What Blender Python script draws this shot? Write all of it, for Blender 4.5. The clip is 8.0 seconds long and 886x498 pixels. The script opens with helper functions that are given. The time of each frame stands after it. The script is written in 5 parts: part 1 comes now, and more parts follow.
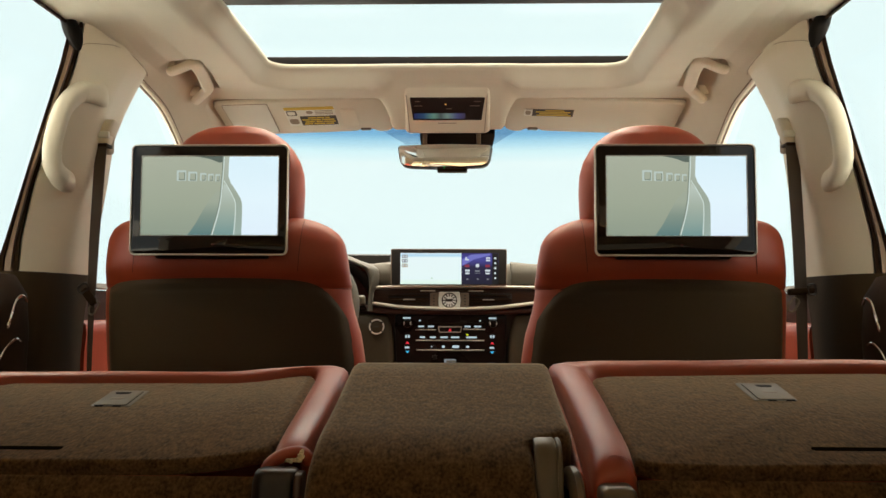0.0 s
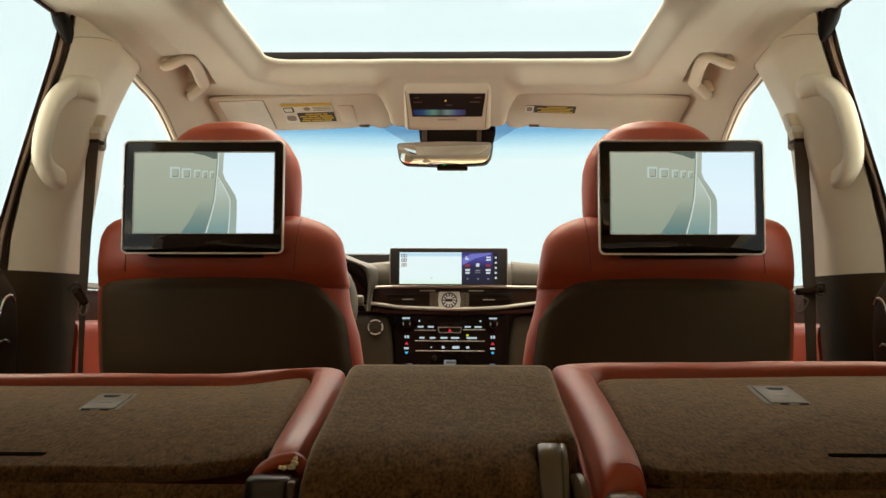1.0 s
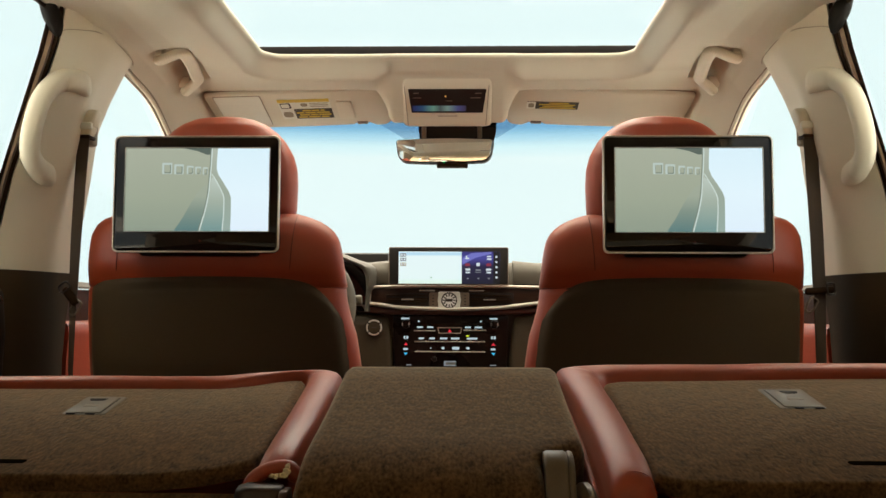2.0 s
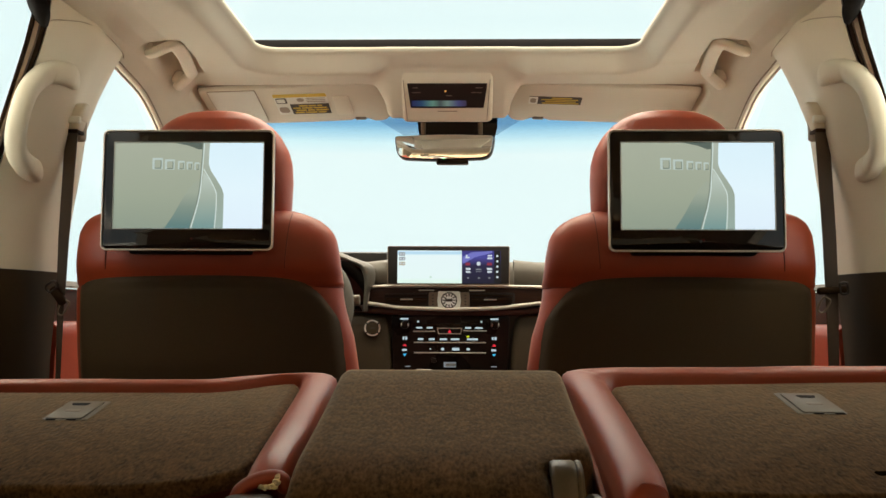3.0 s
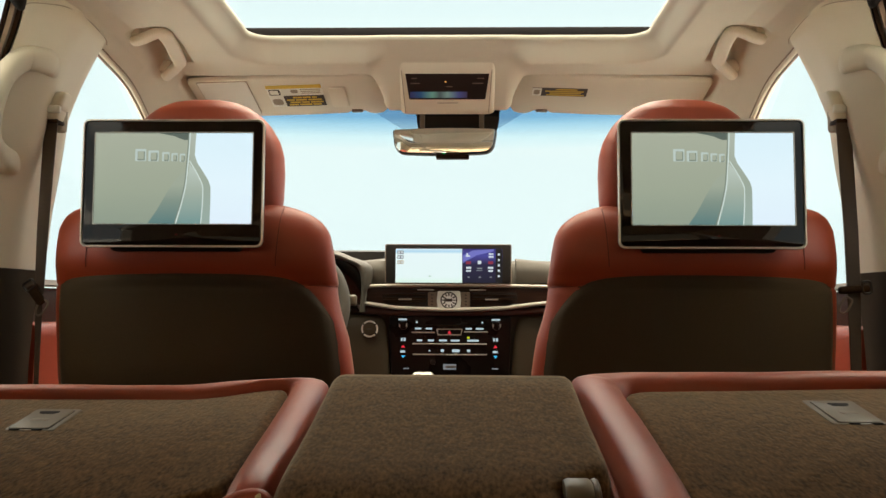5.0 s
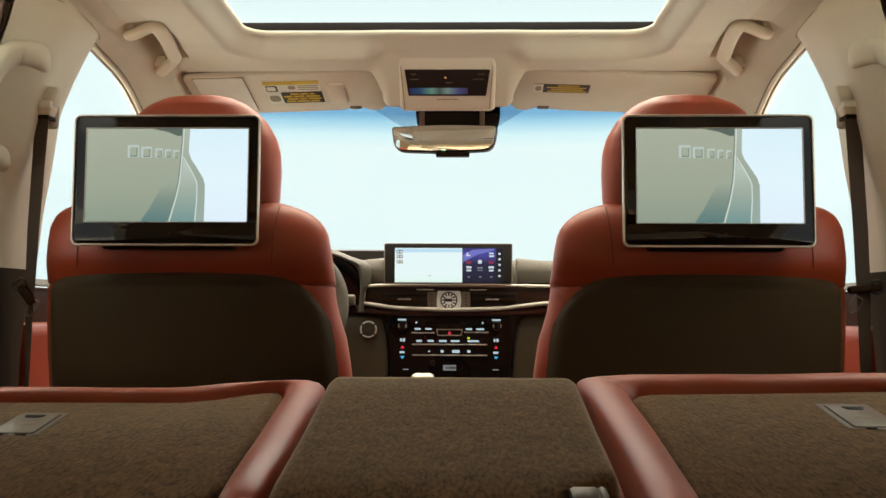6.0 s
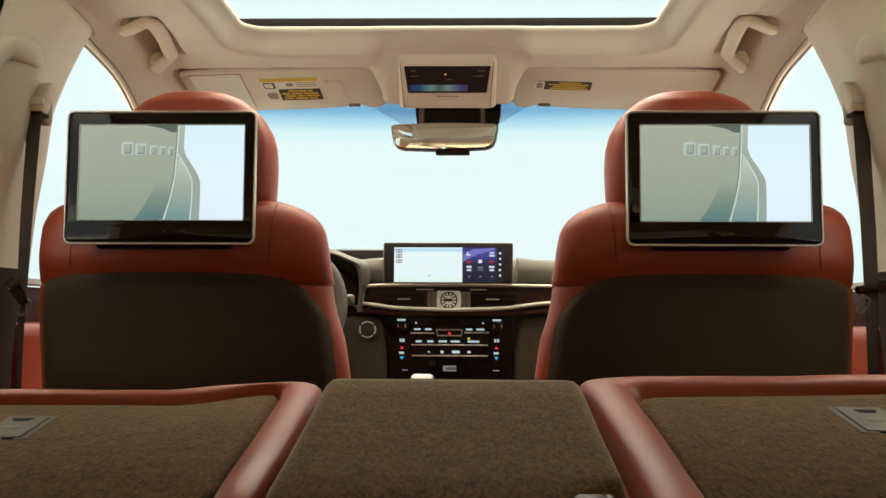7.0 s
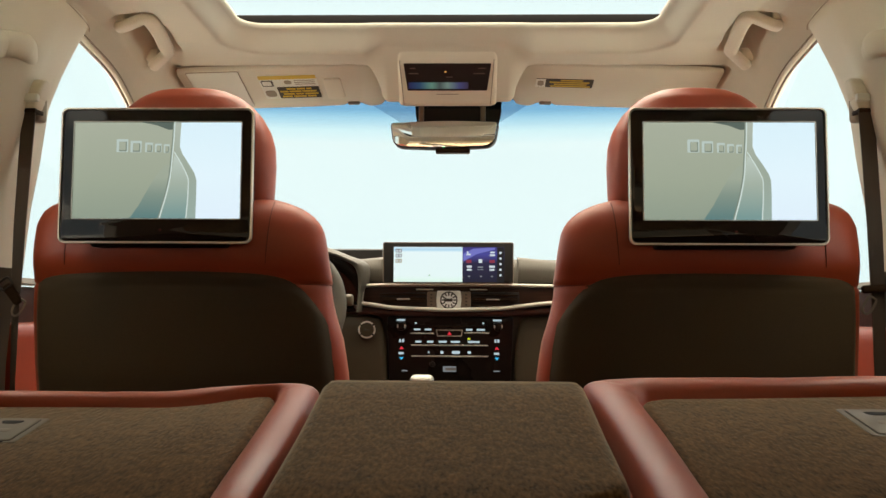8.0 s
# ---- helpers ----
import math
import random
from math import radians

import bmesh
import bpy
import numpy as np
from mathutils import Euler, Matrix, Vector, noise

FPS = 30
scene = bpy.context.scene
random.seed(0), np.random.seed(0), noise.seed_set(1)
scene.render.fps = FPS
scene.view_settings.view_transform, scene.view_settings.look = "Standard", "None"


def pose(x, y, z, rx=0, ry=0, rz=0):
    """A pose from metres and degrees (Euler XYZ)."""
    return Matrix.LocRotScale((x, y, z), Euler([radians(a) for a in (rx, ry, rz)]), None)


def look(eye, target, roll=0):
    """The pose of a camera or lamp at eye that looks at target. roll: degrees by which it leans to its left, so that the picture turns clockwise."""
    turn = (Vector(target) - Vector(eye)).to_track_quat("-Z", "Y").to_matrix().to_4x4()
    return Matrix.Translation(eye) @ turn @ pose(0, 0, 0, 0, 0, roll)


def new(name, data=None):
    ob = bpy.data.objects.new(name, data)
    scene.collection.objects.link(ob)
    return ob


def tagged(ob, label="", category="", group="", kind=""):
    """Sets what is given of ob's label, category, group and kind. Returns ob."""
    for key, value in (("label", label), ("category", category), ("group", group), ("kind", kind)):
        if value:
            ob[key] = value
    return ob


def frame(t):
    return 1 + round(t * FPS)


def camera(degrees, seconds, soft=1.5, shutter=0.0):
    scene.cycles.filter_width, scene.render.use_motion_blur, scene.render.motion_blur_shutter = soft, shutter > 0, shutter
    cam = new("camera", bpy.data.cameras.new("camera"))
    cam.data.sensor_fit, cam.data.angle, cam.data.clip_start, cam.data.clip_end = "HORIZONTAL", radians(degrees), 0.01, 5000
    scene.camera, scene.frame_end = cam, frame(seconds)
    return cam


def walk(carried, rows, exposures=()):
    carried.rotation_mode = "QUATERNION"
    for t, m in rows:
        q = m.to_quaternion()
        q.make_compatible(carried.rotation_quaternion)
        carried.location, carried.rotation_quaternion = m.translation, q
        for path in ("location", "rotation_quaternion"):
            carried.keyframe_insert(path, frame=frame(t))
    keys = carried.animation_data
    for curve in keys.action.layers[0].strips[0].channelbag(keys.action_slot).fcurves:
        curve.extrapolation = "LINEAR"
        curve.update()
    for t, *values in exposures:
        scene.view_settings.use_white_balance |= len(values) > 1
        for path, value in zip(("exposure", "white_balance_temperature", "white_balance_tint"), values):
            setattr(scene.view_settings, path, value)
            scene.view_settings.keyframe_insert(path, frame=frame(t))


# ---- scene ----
cam = camera(53.5, 8.0)
# seconds, how far ahead of the boot's edge the eye stands (m): one straight, level slide
ROWS = [(0.0, 0.047), (0.5, 0.065), (1.0, 0.087), (1.5, 0.107), (3.0, 0.182), (3.5, 0.205), (4.0, 0.228), (4.5, 0.247),
        (6.0, 0.299), (6.5, 0.3125), (7.0, 0.3255), (7.5, 0.337), (8.0, 0.346)]


def eye_row(y):
    s = (y - 0.047) / 0.299
    return look((0.0455 - 0.0115 * s, y, 1.213), (-0.0075 - 0.0055 * s, y + 1.994, 1.356 + 0.003 * s), 0.22 + 0.08 * s)


walk(cam, [(t, eye_row(y)) for t, y in ROWS])

# ---- studio light ----
world = bpy.data.worlds.new("studio")
scene.world = world
world.use_nodes = True
wn, wl = world.node_tree.nodes, world.node_tree.links
# pale cyclorama; overhead an unseen bright warm glow added to light the cabin
w_co, w_sep, w_map, w_ramp = wn.new("ShaderNodeTexCoord"), wn.new("ShaderNodeSeparateXYZ"), wn.new("ShaderNodeMapRange"), wn.new("ShaderNodeValToRGB")
wl.new(w_co.outputs["Generated"], w_sep.inputs[0])
wl.new(w_sep.outputs[2], w_map.inputs["Value"])
w_map.inputs["From Min"].default_value, w_map.inputs["From Max"].default_value = 0.42, 0.84
wl.new(w_map.outputs["Result"], w_ramp.inputs["Fac"])
w_ramp.color_ramp.elements[0].color = (0.84, 1.0, 0.99, 1)
w_ramp.color_ramp.elements[1].color = (6.7, 5.95, 4.65, 1)
wl.new(w_ramp.outputs["Color"], wn["Background"].inputs["Color"])
wn["Background"].inputs["Strength"].default_value = 1.02
# unseen area lamp added high in front, so light falls in from above
high_lamp = bpy.data.lights.new("unseen_high_lamp", "AREA")
high_lamp.shape, high_lamp.size, high_lamp.size_y = "RECTANGLE", 6.0, 4.6
high_lamp.energy, high_lamp.color = 320, (1.0, 0.92, 0.80)
new("unseen_high_lamp", high_lamp).matrix_world = look((0, 6.4, 6.0), (0, 1.4, 1.3))
# unseen fill lamps added on both sides of the car's nose
for side_x in (-5.2, 5.2):
    side_fill = bpy.data.lights.new("unseen_side_fill", "AREA")
    side_fill.shape, side_fill.size, side_fill.size_y = "RECTANGLE", 4.4, 2.4
    side_fill.energy, side_fill.color = 25, (1.0, 0.95, 0.88)
    new("unseen_side_fill", side_fill).matrix_world = look((side_x, 4.2, 2.2), (0, 2.1, 1.4))


# ---- materials ----
def links(m):
    return m.node_tree.nodes, m.node_tree.links


def surface(name, base, rough=0.6, metal=0.0, vary=0.12, grain=400.0, bump=0.0, stretch=(1, 1, 1), blotch=7.0, sheen=0.0, coat=0.0,
            cells=False, depth=0.001, spec=0.5, tint=None, blot=0.4, fuzz=(1, 1, 1), nap=0.45):
    """Base colour varied at two scales, with fine relief."""
    m = bpy.data.materials.new(name)
    m.use_nodes = True
    n, l = links(m)
    b = n["Principled BSDF"]
    co = n.new("ShaderNodeTexCoord")
    mp = n.new("ShaderNodeMapping")
    mp.inputs["Scale"].default_value = stretch
    l.new(co.outputs["Object"], mp.inputs["Vector"])
    fine = n.new("ShaderNodeTexNoise")
    fine.inputs["Scale"].default_value, fine.inputs["Detail"].default_value = grain, 4
    big = n.new("ShaderNodeTexNoise")
    big.inputs["Scale"].default_value, big.inputs["Detail"].default_value = blotch, 3
    l.new(mp.outputs["Vector"], fine.inputs["Vector"])
    l.new(co.outputs["Object"], big.inputs["Vector"])
    add = n.new("ShaderNodeMath")
    add.operation = "MULTIPLY_ADD"
    l.new(fine.outputs["Fac"], add.inputs[0])
    add.inputs[1].default_value = 1 - blot
    sc = n.new("ShaderNodeMath")
    sc.operation = "MULTIPLY"
    sc.inputs[1].default_value = blot
    l.new(big.outputs["Fac"], sc.inputs[0])
    l.new(sc.outputs[0], add.inputs[2])
    ramp = n.new("ShaderNodeValToRGB")
    lo = [max(0.0, c * (1 - vary)) for c in base]
    hi = [min(1.0, c * (1 + vary)) for c in (tint or base)]
    ramp.color_ramp.elements[0].position, ramp.color_ramp.elements[0].color = 0.33, (*lo, 1)
    ramp.color_ramp.elements[1].position, ramp.color_ramp.elements[1].color = 0.67, (*hi, 1)
    l.new(add.outputs[0], ramp.inputs["Fac"])
    l.new(ramp.outputs["Color"], b.inputs["Base Color"])
    rr = n.new("ShaderNodeMapRange")
    rr.inputs["From Min"].default_value, rr.inputs["From Max"].default_value = 0.3, 0.7
    rr.inputs["To Min"].default_value, rr.inputs["To Max"].default_value = max(0.02, rough * 0.88), min(1.0, rough * 1.12)
    l.new(big.outputs["Fac"], rr.inputs["Value"])
    l.new(rr.outputs["Result"], b.inputs["Roughness"])
    b.inputs["Metallic"].default_value = metal
    b.inputs["Specular IOR Level"].default_value = spec
    if sheen:
        b.inputs["Sheen Weight"].default_value, b.inputs["Sheen Roughness"].default_value = sheen, nap
        b.inputs["Sheen Tint"].default_value = (*fuzz, 1)
    if coat:
        b.inputs["Coat Weight"].default_value, b.inputs["Coat Roughness"].default_value = coat, 0.04
    if bump:
        src = fine.outputs["Fac"]
        if cells:
            v = n.new("ShaderNodeTexVoronoi")
            v.inputs["Scale"].default_value = grain
            l.new(mp.outputs["Vector"], v.inputs["Vector"])
            src = v.outputs["Distance"]
        bp = n.new("ShaderNodeBump")
        bp.inputs["Strength"].default_value, bp.inputs["Distance"].default_value = bump, depth
        l.new(src, bp.inputs["Height"])
        l.new(bp.outputs["Normal"], b.inputs["Normal"])
    return m


def lit(name, stops, strength=1.0, axis=0, span=(0.0, 1.0), rough=0.15):
    """A glowing display: colour stops along one world axis between two places."""
    m = bpy.data.materials.new(name)
    m.use_nodes = True
    n, l = links(m)
    b = n["Principled BSDF"]
    b.inputs["Base Color"].default_value, b.inputs["Roughness"].default_value = (0.01, 0.01, 0.01, 1), rough
    b.inputs["Specular IOR Level"].default_value = 0.12
    co, sp, mr, ramp = n.new("ShaderNodeTexCoord"), n.new("ShaderNodeSeparateXYZ"), n.new("ShaderNodeMapRange"), n.new("ShaderNodeValToRGB")
    l.new(co.outputs["Object"], sp.inputs[0])
    mr.inputs["From Min"].default_value, mr.inputs["From Max"].default_value = span
    l.new(sp.outputs[axis], mr.inputs["Value"])
    l.new(mr.outputs["Result"], ramp.inputs["Fac"])
    e = ramp.color_ramp.elements
    while len(e) < len(stops):
        e.new(0.5)
    for k, (p, c) in enumerate(stops):
        e[k].position, e[k].color = p, (*c, 1)
    l.new(ramp.outputs["Color"], b.inputs["Emission Color"])
    b.inputs["Emission Strength"].default_value = strength
    return m


def glow(name, c, strength=1.0):
    return lit(name, [(0.0, c), (1.0, c)], strength)


def pane_glass(name, stops=None, clear=(0.975, 0.985, 0.985), span=(0, 1), shine=0.012):
    """Thin glass, tinted along z where stops are given."""
    m = bpy.data.materials.new(name)
    m.use_nodes = True
    n, l = links(m)
    out = n["Material Output"]
    n.remove(n["Principled BSDF"])
    t, g, mix = n.new("ShaderNodeBsdfTransparent"), n.new("ShaderNodeBsdfGlossy"), n.new("ShaderNodeMixShader")
    t.inputs["Color"].default_value = (*clear, 1)
    g.inputs["Roughness"].default_value = 0.02
    if stops:
        co, sp, mr, ramp = n.new("ShaderNodeTexCoord"), n.new("ShaderNodeSeparateXYZ"), n.new("ShaderNodeMapRange"), n.new("ShaderNodeValToRGB")
        l.new(co.outputs["Object"], sp.inputs[0])
        mr.inputs["From Min"].default_value, mr.inputs["From Max"].default_value = span
        l.new(sp.outputs[2], mr.inputs["Value"])
        l.new(mr.outputs["Result"], ramp.inputs["Fac"])
        e = ramp.color_ramp.elements
        while len(e) < len(stops):
            e.new(0.5)
        for k, (p, c) in enumerate(stops):
            e[k].position, e[k].color = p, (*c, 1)
        l.new(ramp.outputs["Color"], t.inputs["Color"])
    mix.inputs[0].default_value = shine
    l.new(t.outputs[0], mix.inputs[1])
    l.new(g.outputs[0], mix.inputs[2])
    l.new(mix.outputs[0], out.inputs["Surface"])
    return m


BEIGE_FABRIC = surface("headliner_fabric", (0.640, 0.597, 0.482), 0.95, vary=0.05, grain=900, bump=0.25, blotch=4, sheen=0.15, depth=0.0004)
BEIGE_PLASTIC = surface("beige_plastic", (0.692, 0.633, 0.503), 0.55, vary=0.03, grain=1200, bump=0.15, depth=0.0003, blotch=5)
BEIGE_JOINT = surface("beige_joint", (0.42, 0.36, 0.27), 0.8, vary=0.05, grain=900)
# darker beige for joints and print; also painted shade at visors and slider
BEIGE_DARK = surface("darker_beige", (0.30, 0.255, 0.19), 0.8, vary=0.05, grain=900)
RED = surface("red_leather", (0.330, 0.042, 0.0090), 0.47, vary=0.10, grain=750, bump=0.14, cells=True, depth=0.0005, blotch=9, spec=0.70, sheen=0.28, fuzz=(1.0, 0.68, 0.52), nap=0.27)
RED_SEAM = surface("red_seam", (0.15, 0.020, 0.008), 0.7, vary=0.1)
PIPING = surface("red_piping", (0.36, 0.060, 0.016), 0.5, vary=0.1)
CARPET = surface("grey_brown_carpet", (0.057, 0.0330, 0.0138), 1.0, vary=0.42, stretch=(1, 0.34, 1), grain=300, bump=0.5, depth=0.0016, blotch=55, sheen=0.52, fuzz=(1.0, 0.88, 0.70), nap=0.30, spec=0.08,
                 tint=(0.110, 0.0620, 0.0275), blot=0.35)
BACK_PANEL = surface("seat_back_fabric", (0.048, 0.0290, 0.0115), 0.8, vary=0.2, grain=800, bump=0.3, blotch=6, depth=0.0005, spec=0.3, sheen=0.50, fuzz=(1.0, 0.86, 0.62), nap=0.22)
BLACK = surface("black_plastic", (0.009, 0.006, 0.004), 0.5, spec=0.3, vary=0.15, grain=900, bump=0.15, depth=0.0003)
DARK_TRIM = surface("dark_brown_trim", (0.027, 0.0130, 0.0050), 0.6, spec=0.08, vary=0.15, grain=900, bump=0.2, depth=0.0004)
PILLAR_DARK = surface("olive_brown_trim", (0.042, 0.0265, 0.0115), 0.62, spec=0.14, vary=0.12, grain=900, bump=0.2, depth=0.0004)
HINGE_BROWN = surface("brown_satin_plastic", (0.017, 0.0085, 0.0045), 0.42, vary=0.1, grain=700)
RUBBER = surface("black_rubber", (0.007, 0.005, 0.004), 0.7, spec=0.2, vary=0.1)
FRAME_BROWN = surface("brown_painted_frame", (0.30, 0.215, 0.16), 0.35, vary=0.1)
GLOSS_BLACK = surface("gloss_black", (0.010, 0.005, 0.0035), 0.06, vary=0.1, spec=0.25)
KNEE = surface("dark_grey_leather", (0.040, 0.0265, 0.0125), 0.6, spec=0.25, vary=0.1, grain=800, bump=0.25, cells=True, depth=0.0005)
PANEL_BLACK = surface("smoked_black", (0.007, 0.0042, 0.003), 0.28, vary=0.1, spec=0.16)
GREY_LEATHER = surface("grey_leather", (0.066, 0.054, 0.037), 0.65, vary=0.1, grain=800, bump=0.25, cells=True, depth=0.0005)
SILVER = surface("satin_silver", (0.46, 0.43, 0.375), 0.42, metal=1.0, vary=0.04)
RIM_SILVER = surface("rim_silver", (0.72, 0.66, 0.58), 0.32, metal=0.6, vary=0.03)
SATIN = surface("satin_trim", (0.50, 0.465, 0.39), 0.40, metal=0.2, vary=0.04)
CHROME = surface("chrome", (0.86, 0.85, 0.82), 0.14, metal=1.0, vary=0.02)
WOOD = surface("dark_wood_veneer", (0.026, 0.0125, 0.0075), 0.3, vary=0.45, grain=60, stretch=(0.25, 1, 5), spec=0.2)
BROWN_LEATHER = surface("red_brown_leather", (0.055, 0.020, 0.012), 0.4, vary=0.12, grain=800, bump=0.2, cells=True)
GREY_PLASTIC = surface("grey_plastic", (0.15, 0.112, 0.075), 0.45, vary=0.06, grain=900, bump=0.1)
PLATE_GREY = surface("catch_plate_grey", (0.108, 0.083, 0.050), 0.4, vary=0.08, grain=700)
WEBBING = surface("belt_webbing", (0.066, 0.044, 0.029), 0.7, vary=0.25, grain=500, stretch=(6, 1, 0.6), bump=0.4)
WHITE_CARD = surface("white_card", (0.72, 0.72, 0.64), 0.5, vary=0.03)
YELLOW = surface("yellow_print", (0.62, 0.42, 0.03), 0.5, vary=0.05)
BLACK_PRINT = surface("black_print", (0.03, 0.022, 0.012), 0.5, vary=0.1)
SLOT_DARK = surface("matt_dark_slot", (0.008, 0.005, 0.003), 1.0, spec=0.0, vary=0.1)
CREAM = surface("cream_foam", (0.80, 0.70, 0.48), 0.9, vary=0.2, grain=300, bump=0.6)
BUTTON_BAR = surface("silver_paint", (0.50, 0.47, 0.40), 0.35, metal=0.35, vary=0.04)
BRIGHT_RING = surface("bright_ring", (0.80, 0.77, 0.68), 0.22, metal=0.45, vary=0.02)
STUDIO = surface("white_studio_floor", (0.82, 0.84, 0.84), 0.6, vary=0.01, grain=30)
ROOF_BAR = surface("black_frame", (0.006, 0.003, 0.002), 0.5, vary=0.1, spec=0.2)
MIRROR = surface("mirror_silver", (0.85, 0.83, 0.80), 0.02, metal=1.0, vary=0.0)
GLASS = pane_glass("clear_glass")
SHIELD = pane_glass("windscreen_glass", [(0.0, (0.98, 0.985, 0.985)), (0.40, (0.90, 0.96, 0.98)), (0.75, (0.70, 0.84, 0.925)), (1.0, (0.50, 0.69, 0.84))], span=(1.634, 1.692))
ROOF_GLASS = pane_glass("roof_glass", clear=(0.975, 0.985, 0.985))
# unseen rear glass, tinted bronze to warm the fill from behind
WARMING_GLASS = pane_glass("warming_rear_glass", clear=(0.80, 0.67, 0.53))
DOTTED = pane_glass("dotted_frit", clear=(0.80, 0.82, 0.86))


# ---- building tools ----
def part(name, bm, material, parent=None, label="", sharp=40, kind="", category="", group=""):
    bmesh.ops.recalc_face_normals(bm, faces=bm.faces)
    me = bpy.data.meshes.new(name)
    bm.to_mesh(me)
    bm.free()
    me.polygons.foreach_set("use_smooth", [True] * len(me.polygons))
    me.set_sharp_from_angle(angle=radians(sharp))
    me.materials.append(material)
    ob = new(name, me)
    if parent:
        ob.parent = parent
        ob.matrix_parent_inverse = Matrix.Translation(-parent.location)
    return tagged(ob, label, category, group, kind)


def thing(name, at, label, category, group="", kind=""):
    ob = new(name)
    ob.empty_display_size = 0.05
    ob.location = at
    return tagged(ob, label, category, group, kind)


def rrect(w, h, r, n=5, cx=0.0, cy=0.0):
    pts = []
    for sx, sy, a0 in ((1, 1, 0), (-1, 1, 90), (-1, -1, 180), (1, -1, 270)):
        for k in range(n + 1):
            a = radians(a0 + 90 * k / n)
            pts.append((cx + sx * (w / 2 - r) + r * math.cos(a), cy + sy * (h / 2 - r) + r * math.sin(a)))
    return pts


def fillet(pts, radii, n=5):
    """Rounds the corners of a polygon."""
    out = []
    c = len(pts)
    if not hasattr(radii, "__len__"):
        radii = [radii] * c
    for i in range(c):
        p, a, b = Vector(pts[i]), Vector(pts[i - 1]), Vector(pts[(i + 1) % c])
        u, v = (a - p), (b - p)
        r = min(radii[i], 0.48 * u.length, 0.48 * v.length)
        if r <= 0:
            out.append(tuple(p))
            continue
        s, e = p + u.normalized() * r, p + v.normalized() * r
        for k in range(n + 1):
            t = k / n
            out.append(tuple((1 - t) ** 2 * s + 2 * t * (1 - t) * p + t * t * e))
    return out


def prism(pts, depth, bevel=0.0, m=None, segs=2):
    """A plate: outline in local x, y; from z = 0 to depth, the upper rim rounded."""
    bm = bmesh.new()
    face = bm.faces.new([bm.verts.new((x, y, 0)) for x, y in pts])
    got = bmesh.ops.extrude_face_region(bm, geom=[face])
    top = [v for v in got["geom"] if isinstance(v, bmesh.types.BMVert)]
    bmesh.ops.translate(bm, verts=top, vec=(0, 0, depth))
    if bevel:
        ts = set(top)
        edges = [e for e in bm.edges if e.verts[0] in ts and e.verts[1] in ts]
        bmesh.ops.bevel(bm, geom=edges, offset=bevel, segments=segs, profile=0.5, affect="EDGES", clamp_overlap=True)
    if m is not None:
        bm.transform(m)
    return bm


def box(x0, x1, y0, y1, z0, z1, bevel=0.0, segs=2, m=None):
    bm = bmesh.new()
    bmesh.ops.create_cube(bm, size=1)
    bm.transform(Matrix.LocRotScale(((x0 + x1) / 2, (y0 + y1) / 2, (z0 + z1) / 2), None, (abs(x1 - x0), abs(y1 - y0), abs(z1 - z0))))
    if bevel:
        bmesh.ops.bevel(bm, geom=bm.edges[:], offset=bevel, segments=segs, profile=0.5, affect="EDGES", clamp_overlap=True)
    if m is not None:
        bm.transform(m)
    return bm


def loft(rings, caps=True, closed=True):
    bm = bmesh.new()
    rows = [[bm.verts.new(p) for p in ring] for ring in rings]
    n = len(rows[0])
    for a, b in zip(rows, rows[1:]):
        for i in range(n if closed else n - 1):
            j = (i + 1) % n
            bm.faces.new((a[i], a[j], b[j], b[i]))
    if caps and closed:
        bm.faces.new(rows[0])
        bm.faces.new(rows[-1])
    return bm


def curve_through(pts, n=6):
    """A smooth line through the points."""
    p = [Vector(q) for q in pts]
    p = [2 * p[0] - p[1], *p, 2 * p[-1] - p[-2]]
    out = []
    for i in range(1, len(p) - 2):
        for k in range(n):
            t = k / n
            out.append(0.5 * (2 * p[i] + (p[i + 1] - p[i - 1]) * t + (2 * p[i - 1] - 5 * p[i] + 4 * p[i + 1] - p[i + 2]) * t * t
                              + (3 * p[i] - p[i - 1] - 3 * p[i + 1] + p[i + 2]) * t ** 3))
    return out + [p[-2]]


def tube(path, a, b=None, n=10, up=(0, 0, 1), ends=True):
    """A bar along a path, elliptic: a across, b along up; a and b may be lists."""
    pts = [Vector(q) for q in path]
    c = len(pts)
    al = a if hasattr(a, "__len__") else [a] * c
    bl = b if hasattr(b, "__len__") else [b if b else (a if not hasattr(a, "__len__") else None)] * c
    rings = []
    for i, p in enumerate(pts):
        d = (pts[min(i + 1, c - 1)] - pts[max(i - 1, 0)]).normalized()
        u = Vector(up) - d * d.dot(Vector(up))
        u = u.normalized() if u.length > 1e-4 else d.orthogonal().normalized()
        s = d.cross(u)
        bb = bl[i] if bl[i] else al[i]
        ring = lambda q, k: [q + s * (al[i] * k * math.cos(2 * math.pi * j / n)) + u * (bb * k * math.sin(2 * math.pi * j / n)) for j in range(n)]
        if ends and i == 0:
            rings += [ring(p - d * 0.7 * al[i], 0.35), ring(p - d * 0.45 * al[i], 0.78)]
        rings.append(ring(p, 1.0))
        if ends and i == c - 1:
            rings += [ring(p + d * 0.45 * al[i], 0.78), ring(p + d * 0.7 * al[i], 0.35)]
    return loft(rings)


